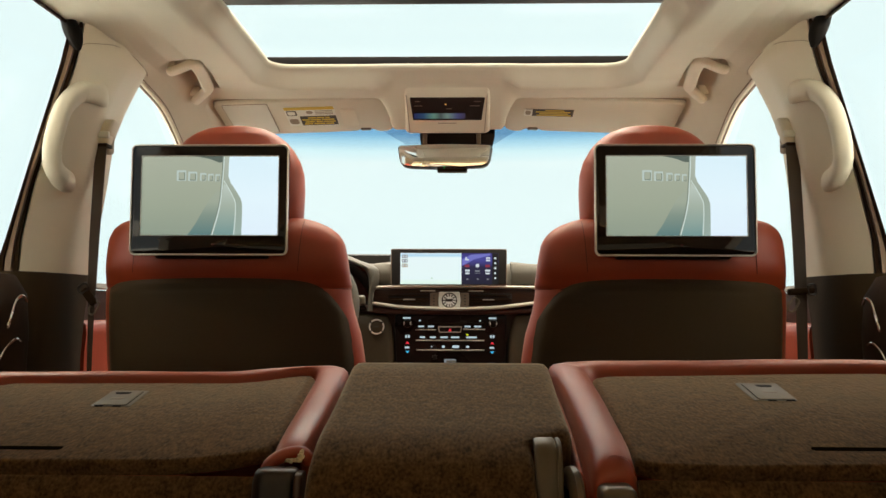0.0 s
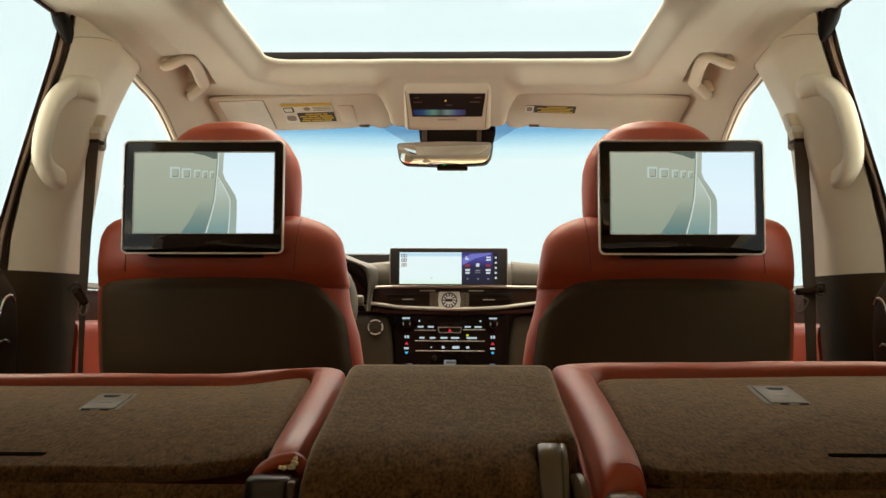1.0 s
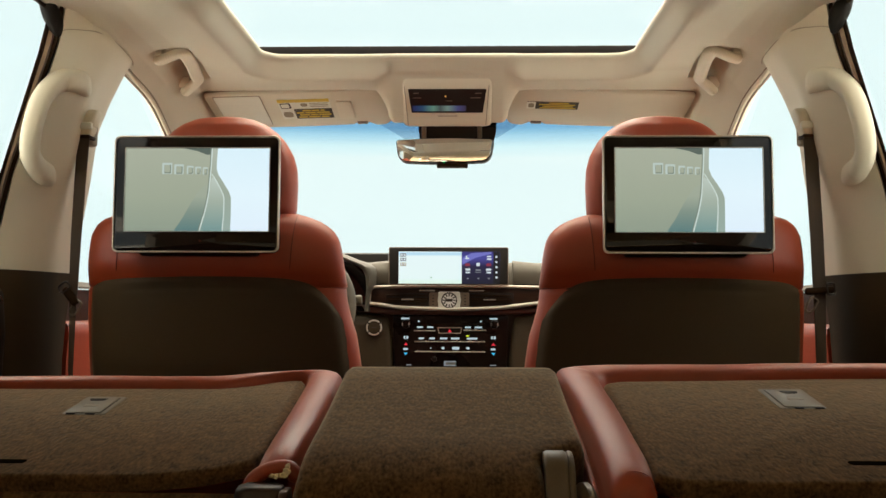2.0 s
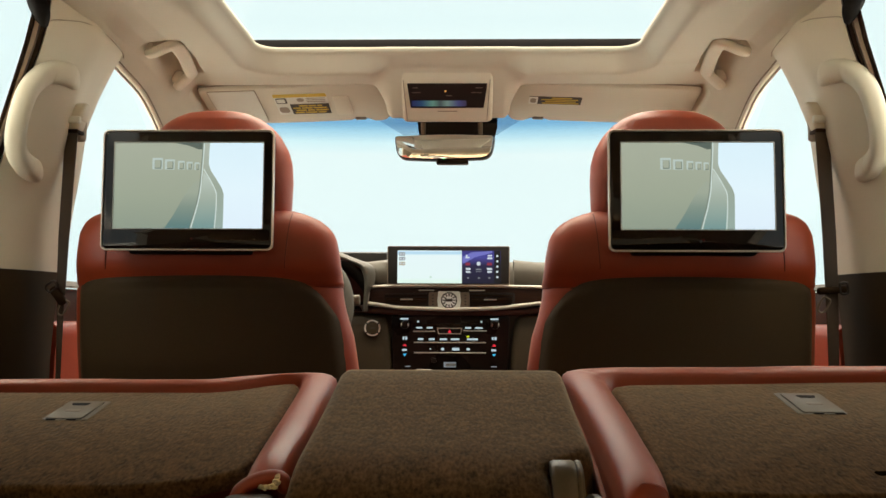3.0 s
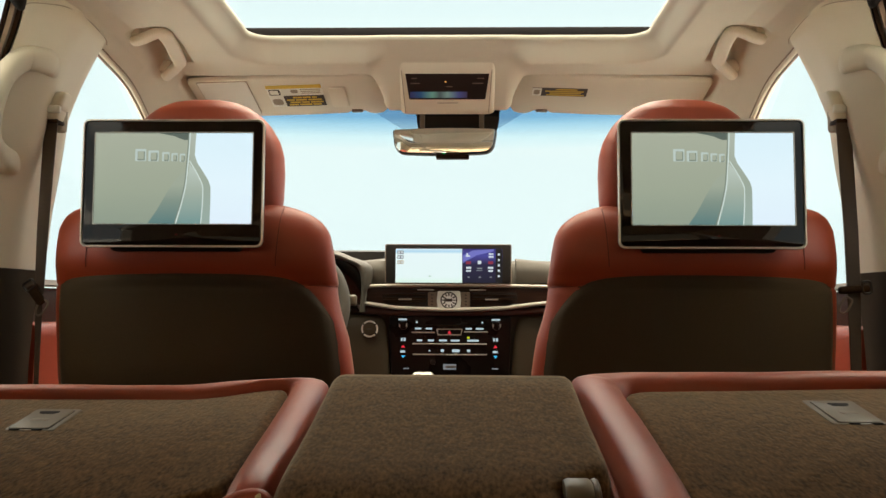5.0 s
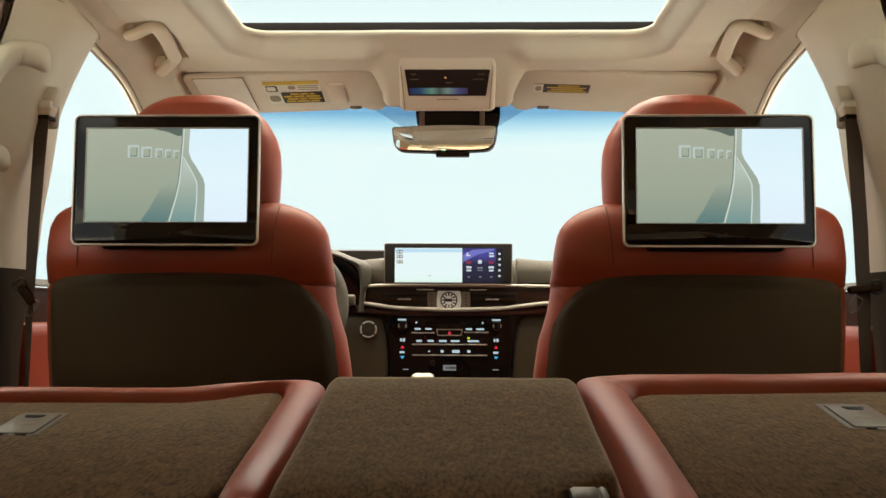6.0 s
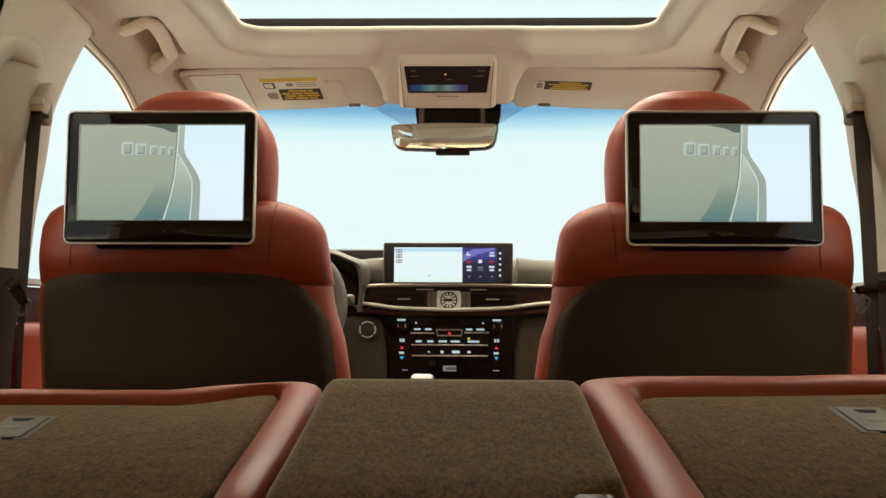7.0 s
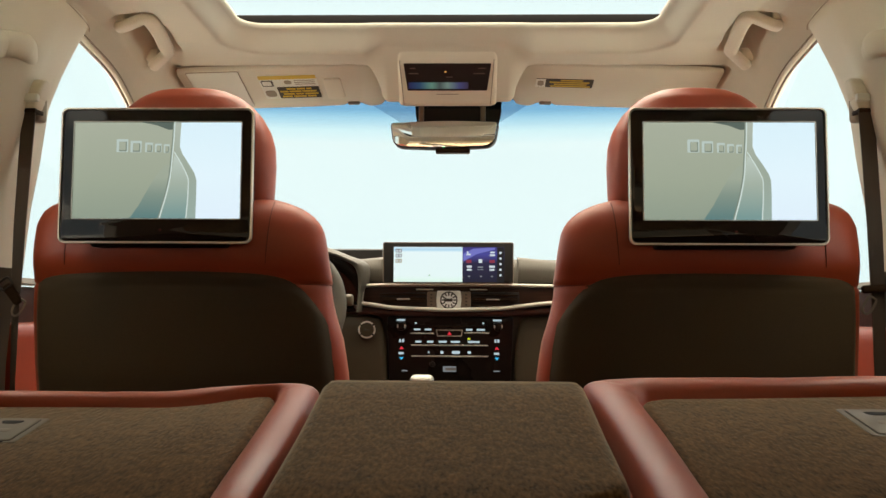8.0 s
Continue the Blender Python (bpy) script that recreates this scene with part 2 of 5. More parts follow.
def strap(path, a, b, up, n=20, e=3.2):
    """A bar with a rounded-oblong section: a across, b along up."""
    pts = [Vector(q) for q in path]
    c = len(pts)
    rings = []
    for i, p in enumerate(pts):
        d = (pts[min(i + 1, c - 1)] - pts[max(i - 1, 0)]).normalized()
        u = (Vector(up) - d * d.dot(Vector(up))).normalized()
        w = d.cross(u)
        aa = a[i] if hasattr(a, "__len__") else a
        bb = b[i] if hasattr(b, "__len__") else b
        def ring(q, k):
            out = []
            for j in range(n):
                co, si = math.cos(2 * math.pi * j / n), math.sin(2 * math.pi * j / n)
                out.append(q + w * (aa * k * math.copysign(abs(co) ** (2 / e), co)) + u * (bb * k * math.copysign(abs(si) ** (2 / e), si)))
            return out
        if i == 0:
            rings += [ring(p - d * 0.007, 0.72), ring(p - d * 0.004, 0.93)]
        rings.append(ring(p, 1.0))
        if i == c - 1:
            rings += [ring(p + d * 0.004, 0.93), ring(p + d * 0.007, 0.72)]
    return loft(rings)


def sheet(rows):
    return loft(rows, caps=False, closed=False)


def lathe(profile, m, n=28):
    """Turned shape: (radius, height) pairs round the local z axis."""
    bm = loft([[(r * math.cos(2 * math.pi * i / n), r * math.sin(2 * math.pi * i / n), z) for i in range(n)] for r, z in profile])
    bm.transform(m)
    return bm


def lerp(table, v):
    """Value at v in a table of (place, value), straight between rows."""
    if v <= table[0][0]:
        return table[0][1]
    for (a, fa), (b, fb) in zip(table, table[1:]):
        if v <= b:
            return fa + (fb - fa) * (v - a) / (b - a)
    return table[-1][1]


def ease(a, b, v):
    t = min(1.0, max(0.0, (v - a) / (b - a)))
    return t * t * (3 - 2 * t)


def facing(x, y, z, tilt=0.0, turn=0.0):
    """Local x to the right, local y up, local z back towards the boot."""
    return pose(x, y, z, 90 + tilt, 0, turn)


# ---- the setting: studio, shell of the cabin ----
part("ground", box(-60, 60, -60, 60, -0.1, 0.0), STUDIO, label="seamless white studio floor under the car", category="ground", kind="structure")
part("floor", box(-0.80, 0.80, -0.62, 3.05, 0.50, 0.56, 0.004), CARPET, label="dark grey-brown carpeted cabin floor", category="floor", kind="structure")


VISOR = [(0.571, 2.133), (0.52, 2.1285), (0.36, 2.1255), (0.20, 2.122), (0.1665, 2.1255), (0.1475, 2.150), (0.1415, 2.19), (0.139, 2.24), (0.1412, 2.281), (0.152, 2.303), (0.180, 2.3076),
         (0.1911, 2.300), (0.199, 2.290), (0.227, 2.290), (0.2367, 2.300), (0.33, 2.3035), (0.56, 2.303), (0.571, 2.285)]
VISOR = [(x * 1.0166, 0.16 + (y - 0.16) * 1.0166) for x, y in VISOR]


def visor_face(ax, y):
    """Height of a visor's lower face."""
    return 1.7366 + 0.235 * (2.1627 - y) - 0.03 * ax


def outside(outline, x, y):
    """Distance from an outline, negative inside it."""
    best, inner = 9.0, False
    for (ax, ay), (bx, by) in zip(outline, outline[1:] + outline[:1]):
        ex, ey, px, py = bx - ax, by - ay, x - ax, y - ay
        k = min(1.0, max(0.0, (px * ex + py * ey) / (ex * ex + ey * ey)))
        best = min(best, math.hypot(px - k * ex, py - k * ey))
        if (ay > y) != (by > y) and px < ex * py / ey:
            inner = not inner
    return -best if inner else best


def roof_z(x, y):
    """Height of the headliner's lower face."""
    ax = abs(x)
    side = lerp([(0, 1.741), (0.46, 1.742), (0.50, 1.745), (0.55, 1.749), (0.59, 1.744), (0.62, 1.732), (0.645, 1.710), (0.655, 1.70), (0.70, 1.690)], ax)
    back = lerp([(0, 1.741), (0.46, 1.742), (0.52, 1.748), (0.56, 1.754), (0.61, 1.755), (0.65, 1.750), (0.684, 1.741), (0.72, 1.73)], ax)
    side += (back - side) * ease(1.80, 1.63, y)
    # the middle of the header stays high between roof window and console
    near = ease(0.178, 0.126, ax)
    high = 0.021 * near * ease(2.01, 2.06, y)
    high += 0.038 * ease(1.72, 1.62, y) * ease(0.48, 0.40, ax)
    side += high
    # rolled collar that rises to the roof window
    dx, dy = ax - (0.411 - 0.045), abs(y - 1.8215) - (0.2365 - 0.045)
    d = math.hypot(max(dx, 0.0), max(dy, 0.0)) + min(max(dx, dy), 0.0) - 0.045
    collar = (0.041 - high) * ease(0.040, 0.0, d)
    # header falling towards the windscreen, lower and steeper round the console
    k = 0.010
    front = max(1.745 - 0.20 * k * math.log(1 + math.exp((y - 2.085) / k)), 1.705)
    front += 0.08 * ease(2.03, 1.90, y)
    nose = 1.7690 - 1.05 * 0.006 * math.log(1 + math.exp((y - 2.092) / 0.006))
    nose = min(nose + 1.9 * max(0.0, y - 2.193), max(nose, 1.715))
    front += (nose - front) * near
    k = 0.006
    low = -k * math.log(math.exp(-side / k) + math.exp(-front / k)) + collar
    # pockets for the visors and recesses round the grips
    if y > 2.09 and 0.10 < ax < 0.62:
        o = outside(VISOR, ax, y)
        gap = 0.0035 + 0.008 * ease(0.55, 0.572, ax)
        deep = visor_face(ax, y) + 0.019
        low += (max(deep, low) - low) * ease(gap + 0.004, gap, o)
    gx, gy = ax - 0.524 - 0.085 * max(0.0, y - 1.90), y - 1.8765
    low += 0.040 * ease(-0.002, 0.002, gx) * ease(-0.002, 0.005, gy) * ease(0.085, 0.035, gx) * ease(0.215, 0.17, gy)
    drop = lerp([(1.75, 0.0), (1.88, 0.004), (2.02, 0.028), (2.136, 0.078), (2.25, 0.14), (2.40, 0.22)], y)
    rear = 0.03 * ease(0.6, -0.6, y)
    return low - drop * ease(0.572, 0.652, ax) - rear


def headliner():
    hole = rrect(0.822, 0.473, 0.045, 10, 0.0, 1.8215)
    outer = fillet([(0.655, 2.37), (-0.655, 2.37), (-0.655, 1.79), (-0.684, 1.63), (-0.684, -0.62), (0.684, -0.62), (0.684, 1.63), (0.655, 1.79)], [0.05, 0.05, 0.05, 0.05, 0.1, 0.1, 0.05, 0.05], 10)
    # both outlines are walked by angle, so that rings between them stay even
    def at(outline, ang, c):
        d = Vector((math.cos(ang), math.sin(ang)))
        for (x0, y0), (x1, y1) in zip(outline, outline[1:] + outline[:1]):
            a, b = Vector((x0, y0)) - c, Vector((x1, y1)) - c
            e = b - a
            den = d.x * e.y - d.y * e.x
            if abs(den) < 1e-12:
                continue
            t = (a.x * e.y - a.y * e.x) / den
            s = (a.x * d.y - a.y * d.x) / den
            if t > 0 and -1e-9 <= s <= 1 + 1e-9:
                return c + d * t
        return c
    c = Vector((0.0, 1.8215))
    angles = sorted({round(math.atan2(y - c.y, x - c.x), 5) for x, y in hole + outer} | {round(-math.pi + 2 * math.pi * i / 1500, 5) for i in range(1500)})
    rings = []
    hp = [at(hole, a, c) for a in angles]
    op = [at(outer, a, c) for a in angles]
    # rim of the opening, turned up to the glass and rounded
    for up, grow in ((0.010, 0.000), (0.006, 0.0), (0.003, 0.001), (0.001, 0.003), (0.0, 0.006)):
        ring = []
        for h, o in zip(hp, op):
            d = (o - h).normalized()
            q = h + d * grow
            ring.append((q.x, q.y, roof_z(q.x, q.y) + up))
        rings.append(ring)
    for k in range(1, 151):
        t = (k / 150) ** 1.15
        ring = []
        for h, o in zip(hp, op):
            d = (o - h).normalized()
            s = h + d * 0.006
            q = s + (o - s) * t
            ring.append((q.x, q.y, roof_z(q.x, q.y)))
        rings.append(ring)
    rings.append([(x * 1.02, y + (0.01 if y > 1.9 else -0.01), z + 0.012) for x, y, z in rings[-1]])
    rings.append([(x * 1.02, y, z + 0.02) for x, y, z in rings[-1]])
    return loft(rings, caps=False)


roof = part("ceiling", headliner(), BEIGE_FABRIC, label="beige fabric headliner with an open roof window", category="headliner", kind="structure", sharp=180)
if sum(p.normal.z * p.area for p in roof.data.polygons) < 0:
    roof.data.flip_normals()
thick = roof.modifiers.new("thickness", "SOLIDIFY")
thick.thickness, thick.offset = 0.004, 1.0

# roof window: dark frame and glass above the opening
sun = thing("roof_window", (0, 1.87, 1.81), "large glass roof window with a black frame", "roof window", kind="structure")
for x0, x1, y0, y1, z0, z1 in ((-0.445, 0.445, 2.069, 2.116, 1.782, 1.8115), (-0.46, 0.46, 1.560, 1.694, 1.801, 1.823), (-0.52, -0.462, 1.56, 2.112, 1.801, 1.823), (0.462, 0.52, 1.56, 2.112, 1.801, 1.823)):
    part("frame_bar", box(x0, x1, y0, y1, z0, z1, 0.003), ROOF_BAR, sun, "black bar of the glass frame")
pane = part("pane", box(-0.52, 0.52, 1.56, 2.12, 1.826, 1.831), ROOF_GLASS, sun, "clear roof glass")
pane.visible_shadow = False

# windscreen with its blue band at the top
ws = thing("window_1", (0, 2.75, 1.5), "sloping windscreen with a blue sunshade band along its top", "windscreen", kind="structure")
def shield_row(s):
    y, z = 2.345 + 0.80 * s, 1.715 - 0.36 * s
    return [(x, y - 0.10 * (x / 0.75) ** 2, z) for x in np.linspace(-0.66 - 0.09 * s, 0.66 + 0.09 * s, 17)]
ob = part("pane", sheet([shield_row(s / 12) for s in range(13)]), SHIELD, ws, "laminated glass with a blue shade band")
mod = ob.modifiers.new("thickness", "SOLIDIFY")
mod.thickness = 0.005
ob.visible_shadow = False
for x0, x1, x2, x3 in ((-0.205, -0.075, -0.075, -0.120), (0.205, 0.075, 0.075, 0.120)):
    bm = bmesh.new()
    q = [(x0, 0.000), (x1, 0.0), (x2, 0.085), (x3, 0.085)]
    vs = [bm.verts.new((x, 2.342 + s, 1.7105 - 0.45 * s)) for x, s in q]
    bm.faces.new(vs)
    g = bmesh.ops.extrude_face_region(bm, geom=bm.faces[:])
    bmesh.ops.translate(bm, verts=[v for v in g["geom"] if isinstance(v, bmesh.types.BMVert)], vec=(0, -0.001, -0.002))
    ob = part("dotted_border", bm, DOTTED, ws, "dotted dark border beside the mirror mount")
    ob.visible_shadow = False


def side(s):
    """One side of the cabin: s is -1 or 1."""
    nm = "left" if s < 0 else "right"
    # outer skin and lower wall
    wall = part("wall_" + nm, box(s * 0.80, s * 0.86, -0.62, 3.05, 0.50, 1.255, 0.01), DARK_TRIM, label="dark lower side wall of the cabin", category="side wall", kind="structure")
    # front door: red leather trim under a pale sill
    door = thing("door_1" if s < 0 else "door_2", (s * 0.77, 2.3, 0.56), "closed front door with red leather trim and a pale sill", "car door", kind="structure")
    prof = [(0.795, 0.60), (0.75, 0.62), (0.742, 0.95), (0.737, 1.13), (0.734, 1.165), (0.736, 1.184), (0.744, 1.192), (0.758, 1.194), (0.795, 1.194)]
    part("trim_panel", loft([[(s * x, y, z) for x, z in prof] for y in (1.84, 2.1, 2.5, 2.85)]), RED, door, "red leather door trim")
    prof = [(0.80, 1.190), (0.752, 1.190), (0.747, 1.225), (0.748, 1.252), (0.80, 1.254)]
    part("upper_trim", loft([[(s * x, y, z) for x, z in prof] for y in (1.84, 2.3, 2.85)]), BROWN_LEATHER, door, "dark red-brown upper door trim")
    prof = [(0.80, 1.252), (0.748, 1.252), (0.742, 1.262), (0.748, 1.272), (0.80, 1.276)]
    part("sill", loft([[(s * x, y, z) for x, z in prof] for y in (1.84, 2.3, 2.85)]), GREY_PLASTIC, door, "pale grey door sill under the glass")
    part("chrome_strip", tube([(s * 0.744, 1.85, 1.2560), (s * 0.744, 2.85, 1.2560)], 0.003, n=8), CHROME, door, "thin chrome strip")
    part("armrest", box(s * 0.69, s * 0.748, 2.02, 2.55, 1.02, 1.085, 0.018, 3), RED, door, "red leather armrest")
    # rear door: dark trim with bright handle arcs
    rd = thing("door_3" if s < 0 else "door_4", (s * 0.77, 1.1, 0.56), "closed rear door with dark trim and chrome handles", "car door", kind="structure")
    prof = [(0.80, 0.60), (0.735, 0.62), (0.722, 1.00), (0.716, 1.18), (0.722, 1.245), (0.742, 1.276), (0.78, 1.282), (0.80, 1.262)]
    part("trim_panel", loft([[(s * x, y, z) for x, z in prof] for y in (0.55, 0.9, 1.3, 1.52)] + [[(s * min(x + dx, 0.80), y, z - dx * 0.35) for x, z in prof] for y, dx in ((1.55, 0.0015), (1.572, 0.005), (1.588, 0.011), (1.598, 0.021), (1.602, 0.034))]), DARK_TRIM, rd, "dark moulded door trim")
    a = curve_through([(s * 0.712, 1.545, 1.228), (s * 0.706, 1.520, 1.238), (s * 0.704, 1.495, 1.230), (s * 0.703, 1.478, 1.205), (s * 0.706, 1.474, 1.185)], 5)
    part("door_handle", tube(a, 0.0025, n=8), CHROME, rd, "curved chrome door handle")
    a = curve_through([(s * 0.714, 1.535, 1.160), (s * 0.708, 1.505, 1.165), (s * 0.704, 1.465, 1.150), (s * 0.702, 1.435, 1.120), (s * 0.704, 1.42, 1.08)], 5)
    part("pull_trim", tube(a, 0.0022, n=8), CHROME, rd, "curved chrome trim of the door pull")
    part("lock_knob", lathe([(0.004, 0), (0.0055, 0.006), (0.005, 0.016), (0.002, 0.02)], pose(s * 0.758, 1.505, 1.276), 12), CHROME, rd, "small chrome lock knob")
    part("speaker_bulge", lathe([(0.085, 0.0), (0.082, 0.010), (0.06, 0.014), (0.001, 0.015)], pose(s * 0.722, 1.36, 1.13, 0, -90 * s, 0), 28), BLACK, rd, "black round speaker grille")
    # rear quarter wall behind the door
    part("quarter_trim", box(s * 0.70, s * 0.80, -0.61, 0.545, 0.56, 1.25, 0.02), DARK_TRIM, wall, "dark boot side trim")
    # lower pillar trim
    fr = [(0.56, 0.738), (0.95, 0.735), (1.12, 0.734), (1.20, 0.729), (1.262, 0.721), (1.284, 0.715)]
    rings = []
    for z, xf in fr:
        rings.append([(s * xf, 1.815, z), (s * (xf - 0.002), 1.795, z), (s * (0.719 - 0.4 * (z - 1.28) * 0.02), 1.735, z), (s * 0.728, 1.690, z), (s * 0.738, 1.655, z), (s * 0.748, 1.632, z), (s * 0.766, 1.612, z), (s * 0.785, 1.602, z), (s * 0.80, 1.60, z), (s * 0.80, 1.83, z)])
    low = part("pillar_base", loft(rings), PILLAR_DARK, label="dark brown lower trim of the door pillar", category="pillar trim", kind="structure")
    # upper pillar trim, beige
    F = [(1.288, 0.716), (1.386, 0.707), (1.468, 0.694), (1.562, 0.683), (1.621, 0.661), (1.674, 0.636), (1.700, 0.621), (1.712, 0.618), (1.728, 0.630), (1.742, 0.645), (1.775, 0.655)]
    B = [(1.285, 0.770), (1.347, 0.766), (1.451, 0.744), (1.588, 0.702), (1.673, 0.675), (1.71, 0.668), (1.775, 0.660)]
    rings = []
    for k in range(33):
        z = 1.284 + (1.770 - 1.284) * k / 32
        f, b = lerp(F, z), lerp(B, z)
        yf = 1.825
        pts = []
        for j in range(13):
            t = j / 12
            x = f + (b - f) * t
            y = yf + (1.628 - yf) * t
            bul = min(t / 0.42, (1 - t) / 0.58) ** 0.85
            full = 1 + 0.55 * ease(1.40, 1.48, z) * ease(1.68, 1.62, z) * ease(0.25, 0.55, t)
            pts.append((s * (x - 0.018 * bul * full), y - 0.012 * bul * full, z))
        pts += [(s * (b + 0.012), 1.640, z), (s * (b + 0.04), 1.72, z), (s * (f + 0.05), 1.84, z), (s * (f + 0.008), 1.838, z)]
        rings.append(pts)
    pil = part("pillar", loft(rings), BEIGE_PLASTIC, label="beige upper trim of the door pillar", category="pillar trim", kind="structure", sharp=50)
    joint = curve_through([(s * x, y, z) for x, y, z in ((0.672, 1.628, 1.700), (0.6645, 1.6336, 1.7083), (0.6505, 1.6622, 1.7171), (0.6352, 1.7041, 1.7256), (0.6243, 1.7629, 1.7228), (0.6183, 1.8195, 1.7085), (0.620, 1.832, 1.700))], 6)
    part("trim_joint", tube(joint, 0.0009, n=6), BEIGE_JOINT, pil, "thin shaded joint under the headliner")
    # dark door frame behind the pillar
    O = [(1.30, 0.795), (1.344, 0.782), (1.508, 0.737), (1.654, 0.696), (1.738, 0.678)]
    def strip(y, w0, w1, dy, z1=1.755):
        rr = []
        for k in range(16):
            z = 1.275 + (z1 - 1.275) * k / 15
            b, o = lerp(B, z) + 0.004, lerp(O, z)
            x0, x1 = b + (o - b) * w0, b + (o - b) * w1
            rr.append([(s * x0, y, z), (s * x1, y - 0.004, z), (s * (x1 + 0.01), y + dy, z), (s * (x0 + 0.006), y + dy, z)])
        return loft(rr)
    dfr = thing("door_frame", (s * 0.74, 1.6, 1.27), "dark rear door window frame with rubber seals", "door frame", "door frames", kind="structure")
    part("seal", strip(1.622, -0.15, 0.16, 0.03), DARK_TRIM, dfr, "dark brown rubber seal")
    part("frame", strip(1.612, 0.20, 0.66, 0.03), FRAME_BROWN, dfr, "brown painted window frame")
    part("outer_seal", strip(1.604, 0.70, 1.02, 0.03), DARK_TRIM, dfr, "dark brown glass run")
    boot = curve_through([(s * x, y, z) for x, y, z in ((0.692, 1.606, 1.750), (0.684, 1.608, 1.738), (0.677, 1.610, 1.722), (0.672, 1.612, 1.706), (0.670, 1.616, 1.694))], 4)
    nb = len(boot)
    part("corner_boot", tube(boot, [0.006 + 0.0095 * math.sin(math.pi * min(1.0, (i + 2) / (nb + 1))) for i in range(nb)], [0.008 + 0.010 * math.sin(math.pi * (i + 1) / (nb + 1)) for i in range(nb)], n=14, up=(0, 1, 0)), RUBBER, dfr, "black rubber boot at the corner of the seal")
    # seals along the roof rail
    rail = curve_through([(s * 0.652, 1.84, 1.700), (s * 0.652, 1.90, 1.692), (s * 0.652, 2.02, 1.671), (s * 0.654, 2.136, 1.621), (s * 0.665, 2.30, 1.555), (s * 0.69, 2.55, 1.46), (s * 0.715, 2.80, 1.36), (s * 0.725, 2.95, 1.28)], 5)
    part("rail_seal", tube([p + Vector((s * 0.001, 0, -0.003)) for p in rail], 0.0024, n=8), FRAME_BROWN, pil, "thin dark seal along the window's top")
    part("rail_lip", tube([p + Vector((-s * 0.006, -0.004, 0.002)) for p in rail], 0.0048, n=10), BEIGE_PLASTIC, pil, "pale lip of the window seal")
    part("rail_seal", tube([p + Vector((-s * 0.0115, -0.006, 0.0055)) for p in rail], 0.0016, n=8), BEIGE_DARK, pil, "thin joint beside the window seal")
    part("rail_seal", tube([(s * 0.685, 0.6, 1.733), (s * 0.685, 1.2, 1.737), (s * 0.685, 1.61, 1.738)], 0.0035, n=8), DARK_TRIM, pil, "thin dark seal along the window's top")
    # front pillar trim
    rings = []
    for k, p in enumerate(rail[8:]):
        p = p + Vector((s * 0.018, 0.01, 0.060)) * (1 - ease(0, 10, k))
        rings.append([p + Vector((s * 0.004, 0.0, 0.0)), p + Vector((-s * 0.012, 0.0, 0.012)), p + Vector((-s * 0.035, 0.02, 0.035)), p + Vector((-s * 0.045, 0.06, 0.050)), p + Vector((s * 0.01, 0.07, 0.06))])
    part("front_pillar", loft(rings), BEIGE_PLASTIC, label="beige trim of the windscreen pillar", category="pillar trim", kind="structure")
    # rear pillars of the shell, unseen; the first widened to block window light
    for y0, y1 in ((0.42, 1.30), (-0.62, -0.45)):
        rr = [[(s * x, y0, z), (s * x, y1, z), (s * (x + 0.04), y1, z), (s * (x + 0.04), y0, z)] for x, z in ((0.76, 1.24), (0.70, 1.5), (0.66, 1.76))]
        part("unseen_rear_pillar", loft(rr), BEIGE_PLASTIC, label="beige trim of an unseen rear pillar", category="pillar trim", kind="structure")
    # side glass
    win = thing("window_2" if s < 0 else "window_3", (s * 0.76, 1.3, 1.25), "side windows looking out on a bright white studio", "car window", kind="structure")
    for y0, y1, g in ((1.84, 2.90, GLASS), (1.30, 1.606, GLASS), (-0.45, 0.42, WARMING_GLASS)):
        rr = []
        for x, z in ((0.800, 1.25), (0.775, 1.40), (0.735, 1.55), (0.690, 1.695), (0.684, 1.735)):
            top = 2.05 if (y1 > 2.5 and z > 1.6) else (2.45 if y1 > 2.5 and z > 1.5 else y1)
            rr.append([(s * x, y0, z), (s * x, min(y1, top), z), (s * (x + 0.004), min(y1, top), z), (s * (x + 0.004), y0, z)])
        ob = part("pane", loft(rr), g, win)
        ob.visible_shadow = False


side(-1)
side(1)

# tailgate behind the eye and the bulkhead under the windscreen
gate = thing("wall_rear", (0, -0.66, 0.5), "closed dark tailgate, its unseen window tinted to warm the light", "tailgate", kind="structure")
part("lower_panel", box(-0.80, 0.80, -0.70, -0.63, 0.50, 1.24, 0.01), DARK_TRIM, gate, "dark tailgate trim")
part("upper_frame", box(-0.66, 0.66, -0.70, -0.63, 1.66, 1.80, 0.01), BEIGE_PLASTIC, gate, "beige top of the tailgate")
for s in (-1, 1):
    part("side_frame", box(s * 0.60, s * 0.72, -0.70, -0.63, 1.24, 1.66, 0.01), BEIGE_PLASTIC, gate, "beige side of the tailgate")
ob = part("pane", box(-0.60, 0.60, -0.668, -0.663, 1.24, 1.66), WARMING_GLASS, gate, "unseen rear glass tinted bronze to warm the light")
ob.visible_shadow = False
part("wall_front", box(-0.80, 0.80, 3.05, 3.12, 0.50, 1.33, 0.01), DARK_TRIM, label="dark bulkhead under the windscreen", category="bulkhead", kind="structure")


